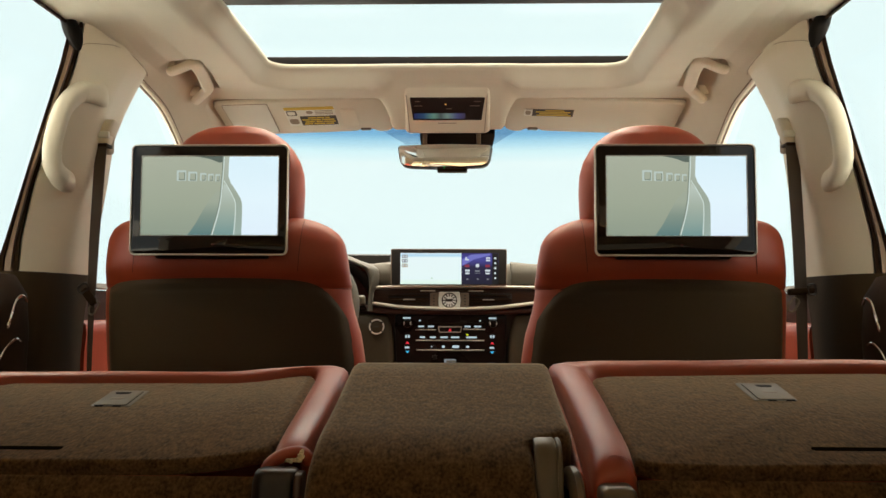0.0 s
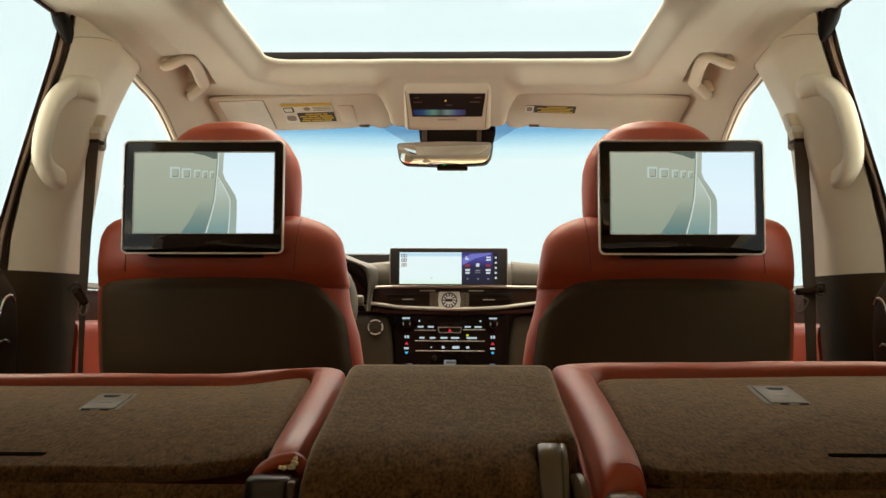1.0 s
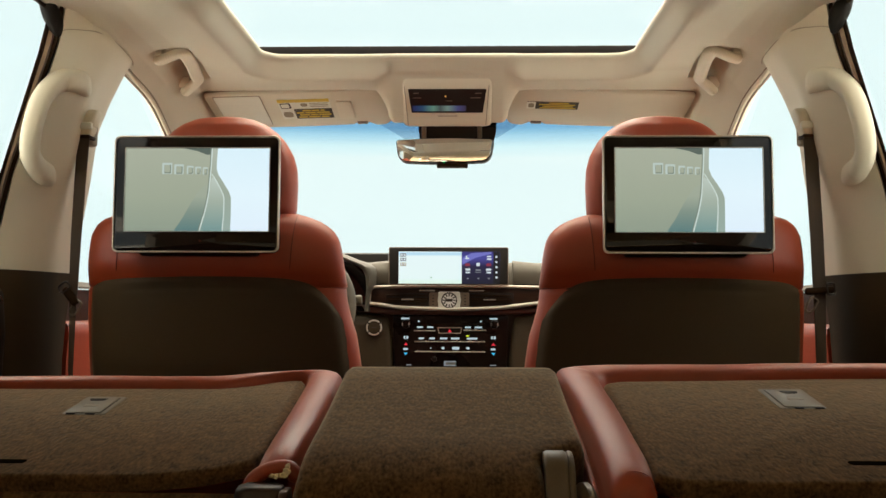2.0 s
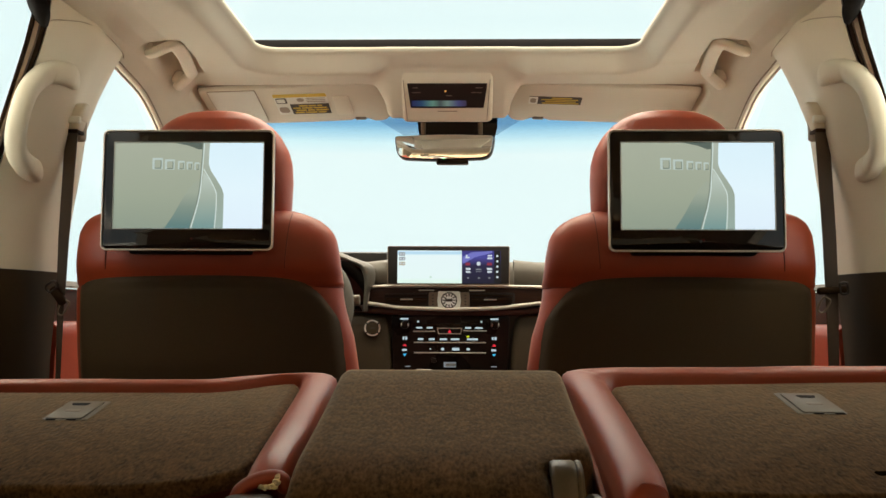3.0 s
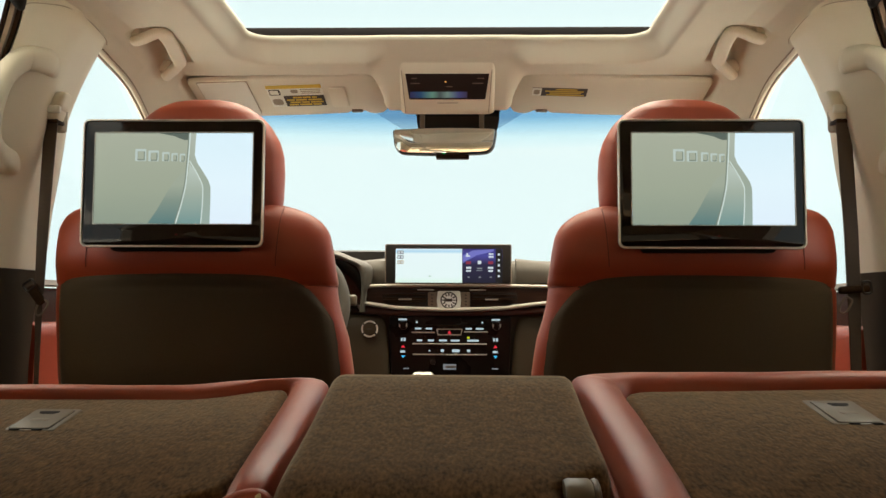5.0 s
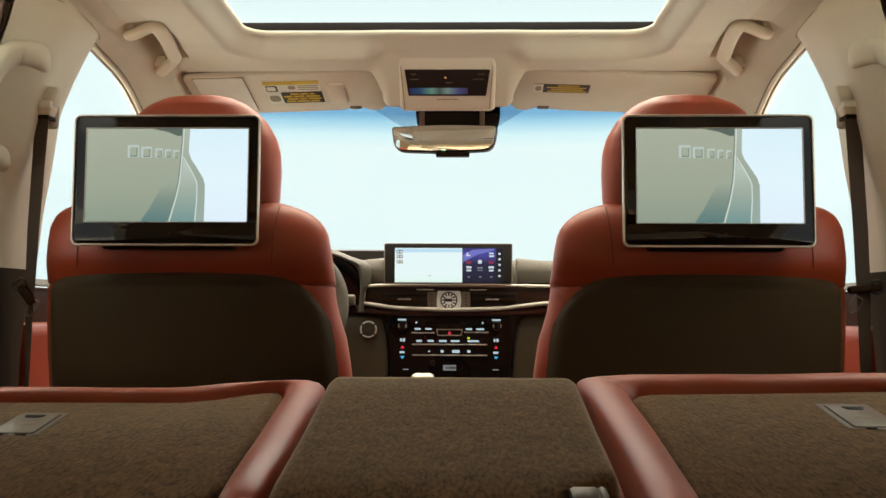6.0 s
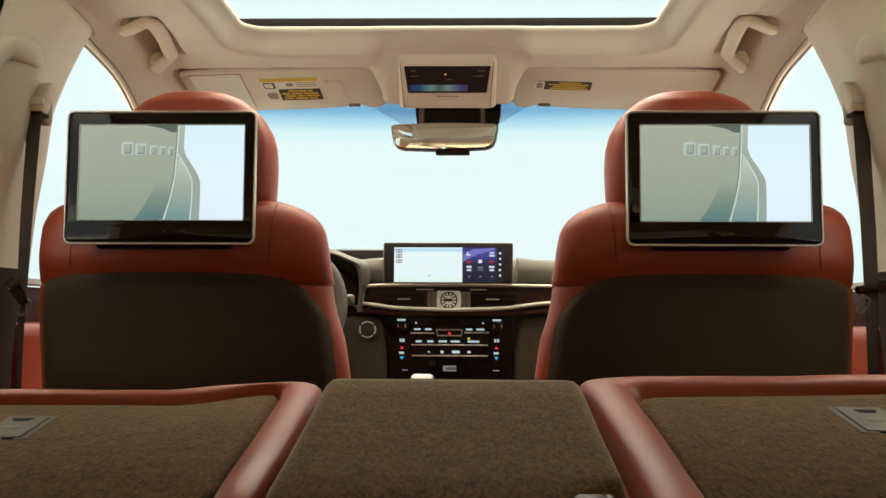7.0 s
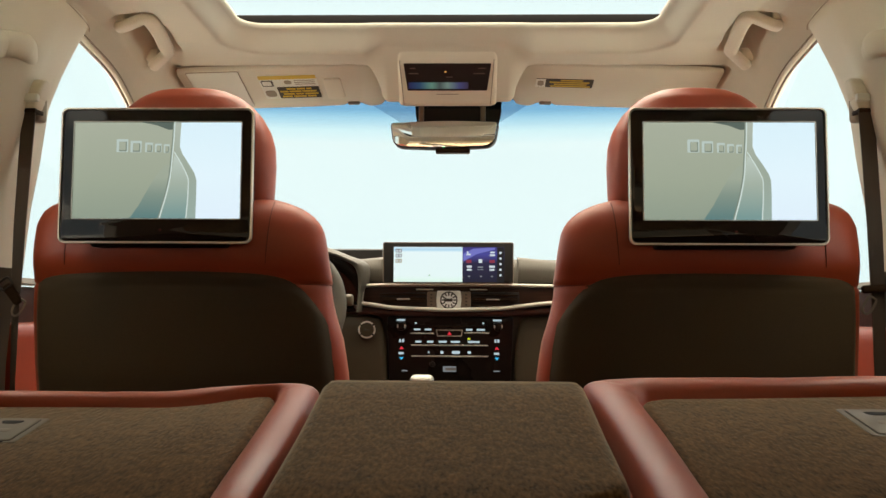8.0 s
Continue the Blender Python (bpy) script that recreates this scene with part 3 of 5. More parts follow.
# ---- front seats ----
def seat_half(z, inner):
    if inner:
        return lerp([(0.70, 0.256), (1.0, 0.257), (1.11, 0.2520), (1.165, 0.2455), (1.205, 0.2335), (1.235, 0.2270), (1.253, 0.2255), (1.257, 0.2245), (1.261, 0.2270), (1.315, 0.2215), (1.345, 0.2155), (1.362, 0.204), (1.376, 0.186), (1.386, 0.162), (1.392, 0.140)], z)
    return lerp([(0.70, 0.255), (1.1, 0.255), (1.21, 0.2545), (1.253, 0.2530), (1.257, 0.2510), (1.261, 0.2525), (1.30, 0.248), (1.35, 0.2425), (1.37, 0.2350), (1.382, 0.222), (1.389, 0.205), (1.392, 0.186)], z)


def seat_deep(z):
    return lerp([(0.70, 0.17), (1.1, 0.15), (1.28, 0.115), (1.34, 0.10), (1.37, 0.085), (1.385, 0.06), (1.392, 0.035)], z)


def seat_rear(z):
    """How far back the cover reaches: a rolled yoke, tucked in above the back panel."""
    return lerp([(0.70, 1.86), (1.0, 1.735), (1.12, 1.710), (1.22, 1.702), (1.253, 1.702), (1.257, 1.7045), (1.262, 1.7005), (1.272, 1.6970), (1.284, 1.6910), (1.298, 1.6872), (1.315, 1.6860), (1.335, 1.6870), (1.355, 1.691), (1.372, 1.698), (1.385, 1.709), (1.392, 1.720)], z)


def seat_cover(x, z, inner, e=3.0):
    k = min(1.0, abs(x) / seat_half(z, inner))
    return seat_rear(z) + seat_deep(z) / 2 * (1 - (1 - k ** e) ** (1 / e))


def seat_ring(z, sd, n=72, e=3.0):
    """sd: 1 where the car's middle lies towards +x."""
    d = seat_deep(z) / 2
    y = seat_rear(z) + d
    out = []
    for i in range(n):
        a = 2 * math.pi * i / n
        c, t = math.cos(a), math.sin(a)
        w = seat_half(z, c * sd > 0)
        out.append((w * math.copysign(abs(c) ** (2 / e), c), y + d * math.copysign(abs(t) ** (2 / e), t), z))
    return out


def front_seat(cx, label):
    seat = thing("front_seat", (cx, 1.95, 0.56), label, "car seat", "front seats")
    sd = 1 if cx < 0 else -1
    mv = Matrix.Translation((cx, 0, 0))
    zs = [0.70, 0.85, 1.0, 1.06, 1.11, 1.14, 1.17, 1.19, 1.21, 1.23, 1.243, 1.253, 1.257, 1.261, 1.267, 1.273, 1.279, 1.285, 1.292, 1.30, 1.31, 1.32, 1.33, 1.34, 1.35, 1.358, 1.365, 1.372, 1.378, 1.383, 1.387, 1.390, 1.392]
    bm = loft([seat_ring(z, sd) for z in zs])
    bm.transform(mv)
    back = part("backrest", bm, RED, seat, "red leather backrest with a rolled yoke", sharp=75)
    # dark panel let into the back; red wings show on the inner side
    rows = []
    nz, nx = 40, 48
    for k in range(nz + 1):
        row = []
        for j in range(nx + 1):
            u = -1 + 2 * j / nx
            u = math.copysign(1 - (1 - abs(u)) ** 1.6, u)
            inner = u * sd > 0
            top = 1.2835 - (0.010 * u * u + 0.090 * abs(u) ** 8.5 if inner else 0.008 * u * u + 0.020 * abs(u) ** 13)
            f = 1 - (1 - k / nz) ** 1.6
            z = 0.76 + (top - 0.76) * f
            w = lerp([(0.76, 0.247), (1.10, 0.2440), (1.17, 0.2370), (1.205, 0.2300), (1.235, 0.2245), (1.26, 0.2220)], z) if inner else lerp([(0.76, 0.248), (1.10, 0.2480), (1.18, 0.2480), (1.26, 0.2455)], z)
            x = u * w
            edge = min((1 - abs(u)) * w, top - z)
            puff = 0.014 * ease(0.0, 0.022, edge) - 0.004
            row.append((cx + x, seat_cover(x, z, inner) - puff, z))
        rows.append(row)
    part("back_panel", sheet(rows), BACK_PANEL, seat, "dark brown padded back panel", sharp=80)
    # stitched seams: two upright, one round the wing
    for x, z0 in ((sd * 0.137, 1.289), (-sd * 0.178, 1.286)):
        inner = x * sd > 0
        pts = [(cx + x + sd * 0.004 * (z - 1.34) / 0.05, seat_cover(x, z, inner) - 0.0001, z) for z in np.linspace(z0, 1.387, 14)]
        part("seam", tube(pts, 0.0009, n=6), RED_SEAM, back)
    pts = [(cx + sd * x, seat_cover(x, 1.257, True) - 0.0003, 1.257 + 0.004 * ease(0.20, 0.16, x)) for x in np.linspace(0.165, 0.226, 12)]
    part("seam", tube(pts, 0.0009, n=6), RED_SEAM, back)
    # headrest
    H = [(1.378, 0.126), (1.384, 0.1335), (1.40, 0.136), (1.447, 0.137), (1.48, 0.135), (1.505, 0.128), (1.531, 0.113), (1.548, 0.097), (1.561, 0.079), (1.570, 0.057), (1.5755, 0.033), (1.578, 0.010)]
    rings = []
    for k in range(40):
        z = 1.378 + 0.2 * (1 - (1 - k / 39) ** 1.7)
        w = lerp(H, z)
        dep = lerp([(1.378, 0.035), (1.395, 0.046), (1.45, 0.058), (1.52, 0.058), (1.555, 0.047), (1.57, 0.034), (1.578, 0.008)], z)
        y = 1.752 + 0.02 * (z - 1.40)
        ring = []
        for i in range(36):
            a = 2 * math.pi * i / 36
            c, t = math.cos(a), math.sin(a)
            ring.append((cx - 0.004 + w * math.copysign(abs(c) ** 0.72, c), y + dep * math.copysign(abs(t) ** 0.72, t), z))
        rings.append(ring)
    head = part("headrest", loft(rings), RED, seat, "rounded red leather headrest", sharp=70)
    # cushion and base, unseen; cushion coloured dark to cut red bounce on the headliner
    part("cushion", box(cx - 0.255, cx + 0.255, 1.86, 2.38, 0.80, 0.96, 0.05, 4), BROWN_LEATHER, seat, "unseen seat cushion, coloured dark to cut red bounce")
    part("base", box(cx - 0.22, cx + 0.22, 1.80, 2.30, 0.56, 0.81, 0.01), BLACK, seat, "black seat base")
    return seat


front_seat(-0.405, "red leather driver seat with a dark padded back panel")
front_seat(0.405, "red leather passenger seat with a dark padded back panel")

# ---- screens behind the front seats ----
PICT_BODY = lit("pictured_bodywork", [(0.0, (0.27, 0.325, 0.255)), (0.4, (0.335, 0.380, 0.290)), (1.0, (0.385, 0.420, 0.330))], 1.0, 2, (1.352, 1.50))
PICT_SKY = lit("pictured_backdrop", [(0.0, (0.74, 0.87, 0.97)), (0.45, (0.76, 0.91, 0.98)), (1.0, (0.70, 0.88, 0.96))], 1.0, 2, (1.352, 1.50))
PICT_SHADE = lit("pictured_shade", [(0.0, (0.10, 0.20, 0.20)), (0.6, (0.22, 0.29, 0.24)), (1.0, (0.34, 0.39, 0.31))], 1.0, 2, (1.352, 1.415))
PICT_LAMP = lit("pictured_lamp", [(0.0, (0.17, 0.30, 0.29)), (0.55, (0.36, 0.43, 0.36)), (1.0, (0.50, 0.58, 0.52))], 1.0, 2, (1.352, 1.45))
PICT_LINE = glow("pictured_highlight", (0.60, 0.70, 0.66))
PICT_EDGE = lit("pictured_edge", [(0.0, (0.30, 0.40, 0.36)), (0.5, (0.33, 0.39, 0.32)), (1.0, (0.42, 0.47, 0.40))], 1.0, 2, (1.352, 1.50))
PICT_BADGE = glow("pictured_badge", (0.48, 0.57, 0.53))
PICT_SHADE2 = glow("pictured_badge_shade", (0.20, 0.245, 0.20))
PICT_DARK = glow("pictured_gap", (0.10, 0.13, 0.11))
RED_LED = glow("dim_red_light", (0.030, 0.003, 0.002))


def flat(pts, y, thick=0.0004):
    """A flat figure facing the boot, its corners (x, z)."""
    return prism(pts, thick, 0, facing(0, y, 0))


def screen(cx, dx, label):
    """cx: middle of the case; dx: middle of the picture."""
    sc = thing("rear_seat_screen", (cx, 1.66, 1.33), label, "screen", "screens behind the seats")
    y = 1.664
    part("case", prism(rrect(0.290, 0.203, 0.011, 5), 0.010, 0.003, facing(cx, y, 1.4185)), BLACK, sc, "black screen case")
    rim = loft([[(cx + x, yy, 1.4185 + z) for x, z in rrect(w, h, r, 5)] for w, h, r, yy in
                ((0.288, 0.201, 0.010, 1.656), (0.2935, 0.2065, 0.011, 1.654), (0.2935, 0.2065, 0.011, 1.649), (0.2920, 0.2050, 0.010, 1.6465), (0.2882, 0.2012, 0.009, 1.6465), (0.2865, 0.1995, 0.008, 1.651))], caps=False)
    part("rim", rim, RIM_SILVER, sc, "thin satin silver rim")
    face = part("bezel", prism(rrect(0.286, 0.199, 0.009, 5), 0.0035, 0.0005, facing(cx, 1.6525, 1.4185)), GLOSS_BLACK, sc, "glossy black bezel")
    part("lower_bar", prism(rrect(0.284, 0.0315, 0.006, 4), 0.0020, 0.0006, facing(cx, 1.6492, 1.3355)), GLOSS_BLACK, face, "glossy black bar under the picture")
    yy = 1.6490
    inner = loft([[(dx + 0.0022 + x, q, 1.4262 + z) for x, z in rrect(w, h, 0.002, 2)] for w, h, q in ((0.2595, 0.1510, yy + 0.001), (0.2595, 0.1510, yy - 0.001), (0.2550, 0.1475, yy - 0.001), (0.2535, 0.1460, yy + 0.0003))], caps=False)
    trim = loft([[(dx + 0.0022 + x, q, 1.4262 + z) for x, z in rrect(w, h, 0.002, 2)] for w, h, q in ((0.2570, 0.1492, yy - 0.0008), (0.2570, 0.1492, yy - 0.0016), (0.2552, 0.1476, yy - 0.0016), (0.2548, 0.1472, yy - 0.0008))], caps=False)
    part("picture_trim", trim, SILVER, face, "fine silver line round the picture")
    part("picture_edge", inner, GLOSS_BLACK, face, "raised glossy edge of the picture")
    # the picture: pale bodywork, a lamp's edge and a white backdrop
    x0, x1, z0, z1 = dx - 0.1245, dx + 0.1290, 1.3530, 1.4990
    w, h = x1 - x0, z1 - z0
    def q(u, v):
        return (x0 + u * w, z1 - v * h)
    pic = part("display", flat([q(0, 0), q(0, 1), q(1, 1), q(1, 0)], yy), PICT_SKY, face, "lit display showing pale car bodywork")
    yy -= 0.0006
    ed = [q(0.640, 0), q(0.636, 0.12), q(0.634, 0.25), q(0.650, 0.33), q(0.685, 0.42), q(0.725, 0.53), q(0.738, 0.60), q(0.739, 0.75), q(0.737, 1)]
    part("pictured_body", flat([q(0, 0), q(0, 1)] + ed[::-1], yy), PICT_BODY, pic)
    yy -= 0.0005
    part("pictured_shade", flat([q(0.345, 1), q(0.40, 0.86), q(0.45, 0.70), q(0.50, 0.55), q(0.545, 0.46), q(0.575, 0.44), q(0.582, 0.56), q(0.560, 0.76), q(0.523, 1)][::-1], yy), PICT_SHADE, pic)
    part("pictured_lamp", flat([q(0.602, 0.34), q(0.64, 0.42), q(0.684, 0.57), q(0.687, 0.78), q(0.680, 1.0), q(0.53, 1.0), q(0.566, 0.76), q(0.590, 0.55)], yy), PICT_LAMP, pic)
    part("pictured_strip", flat([q(0.606, 0), q(0.606, 0.30), q(0.64, 0.40), q(0.69, 0.55), q(0.692, 0.78), q(0.686, 1)] + ed[::-1], yy), PICT_EDGE, pic)
    part("pictured_gap", flat([q(0.40, 0.0), q(0.59, 0.0), q(0.59, 0.075), q(0.565, 0.08), q(0.50, 0.035)], yy), PICT_DARK, pic)
    def line(uv, r, dy=0.0004):
        pts = [(q(u, v)[0], yy - dy, q(u, v)[1]) for u, v in uv]
        return tube(curve_through(pts, 4), r, 0.0003, n=6, up=(0, 1, 0), ends=False)
    seam = [(0.602, 0.0), (0.599, 0.17), (0.592, 0.36), (0.583, 0.56), (0.562, 0.75), (0.542, 0.88), (0.523, 1.0)]
    part("pictured_line", line([(u - 0.008, v) for u, v in seam], 0.0009), PICT_SHADE2, pic)
    part("pictured_line", line(seam, 0.0010, 0.0007), PICT_LINE, pic)
    part("pictured_line", line([(0.602, 0.31), (0.645, 0.43), (0.686, 0.57), (0.691, 0.66), (0.690, 0.80), (0.682, 1.0)], 0.0009, 0.0007), PICT_LINE, pic)
    # the badge in the picture, as plain raised blocks
    for u, wd, ht, dv in ((0.290, 0.070, 0.135, 0.0), (0.372, 0.066, 0.120, 0.010), (0.450, 0.046, 0.100, 0.018), (0.506, 0.040, 0.090, 0.024), (0.556, 0.034, 0.090, 0.030)):
        for grow, off, mt in ((1.0, 0.0, PICT_BADGE), (0.66, 0.010, PICT_SHADE2), (0.54, 0.004, PICT_BODY)):
            cxx, czz = q(u + off * 0.4, 0.245 + dv + off)
            part("pictured_badge_bar", prism(rrect(wd * w * grow, ht * h * (grow if grow == 1 else grow + 0.10), 0.0012, 3), 0.0003, 0, facing(cxx, yy - 0.0003 - (0.0004 if grow < 1 else 0) - (0.0004 if grow < 0.6 else 0), czz)), mt, pic)
    part("sensor_light", prism(rrect(0.004, 0.003, 0.001, 3), 0.0006, 0, facing(dx + 0.01, 1.6474, 1.3355)), RED_LED, sc, "dim red sensor light")
    part("bracket", box(cx - 0.105, cx + 0.105, 1.662, 1.700, 1.311, 1.335, 0.006, 3), BLACK, sc, "black bracket under the screen")
    part("mount", box(cx - 0.06, cx + 0.06, 1.672, 1.720, 1.36, 1.48, 0.006, 3), BLACK, sc, "black mount on the headrest")


screen(-0.4300, -0.4310, "black flat screen showing a car picture, fixed to the driver headrest")
screen(0.4265, 0.4262, "black flat screen showing a car picture, fixed to the passenger headrest")

# ---- folded second row ----
SLOPE = math.degrees(math.atan(0.187))


def deck(z0):
    """Local x, y on a folded backrest's sloping upper face, z square to it; y runs from 0.985."""
    return Matrix.Translation((0, 0.985, z0)) @ pose(0, 0, 0, SLOPE)


def on_deck(pts):
    k = 1 / math.cos(radians(SLOPE))
    return [(x, (y - 0.985) * k) for x, y in pts]


def folded_seat(z0, carpet, outer, inner, crown, lean, label, slot, catch, nearx):
    """outer and inner: the two edges of the leather border (x, y, sink), from its near end round to the door's side."""
    m = deck(z0)
    s = thing("bench_seat", (outer[0][0], 1.1, 0.75), label, "car seat", "folded second row")
    k = 1 / math.cos(radians(SLOPE))
    a = curve_through([(x, (y - 0.985) * k, h) for x, y, h in outer], 6)
    b = curve_through([(x, (y - 0.985) * k, h) for x, y, h in inner], 6)
    rows = []
    for i, (p, q) in enumerate(zip(a, b)):
        full = crown * (1 + 0.10 * noise.noise(Vector((i * 0.21, z0 * 40, 0.3))))
        row = []
        # towards its near end the padding leans away from the piped outer edge
        t0 = lean * ease(1.24, 0.96, 0.985 + p.y / k) * (1 if i < len(a) * 0.55 else 0)
        steps = [(0.0, -0.085), (-0.02, -0.040), (-0.02, -0.022), (t0 * 0.35, -0.015), (t0 * 0.8, -0.013)]
        steps += [(t0 + (1 - t0) * t, h) for t, h in ((0.0, -0.010), (0.03, -0.002), (0.08, 0.45), (0.16, 0.76), (0.30, 0.95), (0.48, 1.0), (0.66, 0.96), (0.82, 0.76), (0.92, 0.38), (0.98, -0.003), (1.04, -0.014), (1.06, -0.060))]
        for t, h in steps:
            c = p.lerp(q, t)
            row.append(m @ Vector((c.x, c.y, c.z + (h * full if h > 0 else h))))
        rows.append(row)
    part("leather_border", sheet(rows), RED, s, "padded red leather border", sharp=80)
    xs, ys = [p[0] for p in inner], [p[1] for p in inner]
    core = fillet(on_deck([(min(xs) - 0.02, 1.07), (max(xs) + 0.02, 1.07), (max(xs) + 0.02, max(ys)), (min(xs) - 0.02, max(ys))]), 0.03, 4)
    part("cushion_core", prism(core, 0.10, 0.012, m @ Matrix.Translation((0, 0, -0.125))), RED, s, "red leather sides of the folded backrest")
    mat = part("carpet_panel", prism(fillet(on_deck(carpet), 0.008, 4), 0.016, 0.006, m @ Matrix.Translation((0, 0, -0.015)), 3), CARPET, s, "grey-brown carpet on the folded back", sharp=60)
    y0 = min(p[1] for p in carpet)
    fl = [(y0 - 0.004, z0 - 0.012 + 0.187 * (y0 - 0.985)), (y0 - 0.014, z0 - 0.020 + 0.187 * (y0 - 0.985)), (y0 - 0.022, z0 - 0.045), (y0 - 0.034, z0 - 0.10), (y0 - 0.05, 0.80), (y0 - 0.01, 0.78), (y0 + 0.03, z0 - 0.06)]
    part("lower_flap", loft([[(x, y, z) for y, z in fl] for x in (nearx[0], (nearx[0] + nearx[1]) / 2, nearx[1])]), CARPET, s, "carpeted flap at the hinge", sharp=60)
    # slot in the carpet
    part("slot", prism(rrect(abs(slot[1] - slot[0]), 0.011, 0.004, 3, (slot[0] + slot[1]) / 2, (slot[2] - 0.985) * k), 0.0014, 0.0003, m), SLOT_DARK, mat, "dark slot in the carpet")
    # catch plate
    x0, x1, ya, yb, sg = catch
    cx, cy = (x0 + x1) / 2, ((ya + yb) / 2 - 0.985) * k
    w, h = x1 - x0, (yb - ya) * k
    pl = part("catch_plate", prism(rrect(w + 0.004, h + 0.003, 0.004, 3, cx, cy), 0.0018, 0.0007, m), PLATE_GREY, s, "grey plastic catch plate")
    part("lid_gap", prism(rrect(w * 0.90, h * 0.93, 0.003, 3, cx - sg * w * 0.03, cy - h * 0.02), 0.0020, 0.0001, m), RUBBER, pl, "dark gap round the lid")
    part("lid", prism(rrect(w * 0.865, h * 0.905, 0.003, 3, cx - sg * w * 0.03, cy - h * 0.02), 0.0030, 0.0007, m), PLATE_GREY, pl, "raised grey lid")
    part("finger_hole", prism(fillet([(cx - sg * w * 0.10 - 0.012, cy + h * 0.34), (cx - sg * w * 0.10 + 0.012, cy + h * 0.34), (cx - sg * w * 0.10 + 0.008, cy + h * 0.20), (cx - sg * w * 0.10 - 0.008, cy + h * 0.20)][::-1], 0.004, 3), 0.0033, 0.0001, m), RUBBER, pl, "dark finger hole")
    part("emblem", prism(rrect(0.018, 0.010, 0.003, 3, cx - sg * w * 0.06, cy - h * 0.08), 0.0033, 0.0001, m), GREY_PLASTIC, pl, "moulded marks on the lid")
    for dx in (-0.010, 0.013):
        part("hinge_slit", prism(rrect(0.011, 0.003, 0.001, 2, cx - sg * w * 0.1 + dx, cy - h * 0.50), 0.0026, 0.0003, m), RUBBER, pl, "dark hinge slit")
    return s


fl = folded_seat(1.060,
            [(-0.605, 0.962), (-0.44, 0.965), (-0.265, 0.967), (-0.208, 0.982), (-0.171, 1.006), (-0.164, 1.035), (-0.164, 1.162), (-0.1675, 1.295), (-0.174, 1.3125), (-0.190, 1.3120), (-0.212, 1.3020), (-0.240, 1.2825), (-0.275, 1.2705), (-0.369, 1.2700), (-0.585, 1.264), (-0.608, 1.24)],
            [(-0.1240, 0.992, -0.012), (-0.1190, 1.020, -0.003), (-0.1170, 1.090, 0), (-0.1185, 1.150, 0), (-0.1210, 1.220, 0), (-0.1215, 1.292, 0), (-0.1225, 1.319, 0), (-0.1450, 1.3250, 0), (-0.1750, 1.3235, 0), (-0.2160, 1.3195, 0), (-0.2550, 1.3085, 0),
             (-0.30, 1.2965, 0), (-0.36, 1.2930, 0), (-0.46, 1.2935, 0), (-0.56, 1.2920, 0), (-0.632, 1.284, 0), (-0.660, 1.25, 0), (-0.662, 1.0, 0)],
            [(-0.1640, 0.992, -0.012), (-0.1630, 1.020, -0.003), (-0.1630, 1.090, 0), (-0.1635, 1.150, 0), (-0.1650, 1.220, 0), (-0.1665, 1.280, 0), (-0.1690, 1.304, 0), (-0.1730, 1.311, 0), (-0.1840, 1.3125, 0), (-0.2080, 1.3045, 0), (-0.2400, 1.2815, 0),
             (-0.278, 1.2685, 0), (-0.35, 1.2680, 0), (-0.46, 1.2660, 0), (-0.56, 1.2620, 0), (-0.600, 1.252, 0), (-0.609, 1.23, 0), (-0.610, 1.0, 0)],
            0.0125, 0.12, "folded rear seat covered with grey-brown carpet and red leather", (-0.60, -0.392, 1.002), (-0.4260, -0.3795, 1.155, 1.223, 1), (-0.62, -0.163))
fr = folded_seat(1.0715,
            [(0.655, 0.945), (0.457, 0.938), (0.31, 0.931), (0.232, 0.936), (0.2165, 0.95), (0.2155, 1.018), (0.2165, 1.168), (0.2140, 1.242), (0.2185, 1.262), (0.240, 1.2745), (0.339, 1.280), (0.502, 1.293), (0.618, 1.298), (0.655, 1.28)][::-1],
            [(0.1740, 0.940, -0.052), (0.1680, 0.912, -0.034), (0.1648, 0.918, -0.010), (0.1650, 0.960, 0), (0.1665, 1.05, 0), (0.1668, 1.15, 0), (0.1640, 1.23, 0), (0.1590, 1.284, 0), (0.1605, 1.301, 0), (0.1830, 1.310, 0), (0.2600, 1.3210, 0),
             (0.38, 1.3215, 0), (0.50, 1.3270, 0), (0.62, 1.3240, 0), (0.685, 1.310, 0), (0.705, 1.27, 0), (0.706, 1.0, 0)],
            [(0.2040, 0.945, -0.052), (0.2080, 0.918, -0.034), (0.2125, 0.924, -0.010), (0.2155, 0.960, 0), (0.2165, 1.05, 0), (0.2170, 1.15, 0), (0.2150, 1.225, 0), (0.2150, 1.250, 0), (0.2200, 1.264, 0), (0.2350, 1.2735, 0), (0.2750, 1.2780, 0),
             (0.38, 1.2820, 0), (0.50, 1.2930, 0), (0.61, 1.2950, 0), (0.650, 1.282, 0), (0.660, 1.25, 0), (0.660, 1.0, 0)],
            0.0150, 0.08, "folded rear seat covered with grey-brown carpet and red leather", (0.405, 0.60, 0.984), (0.405, 0.455, 1.158, 1.236, -1), (0.214, 0.66))
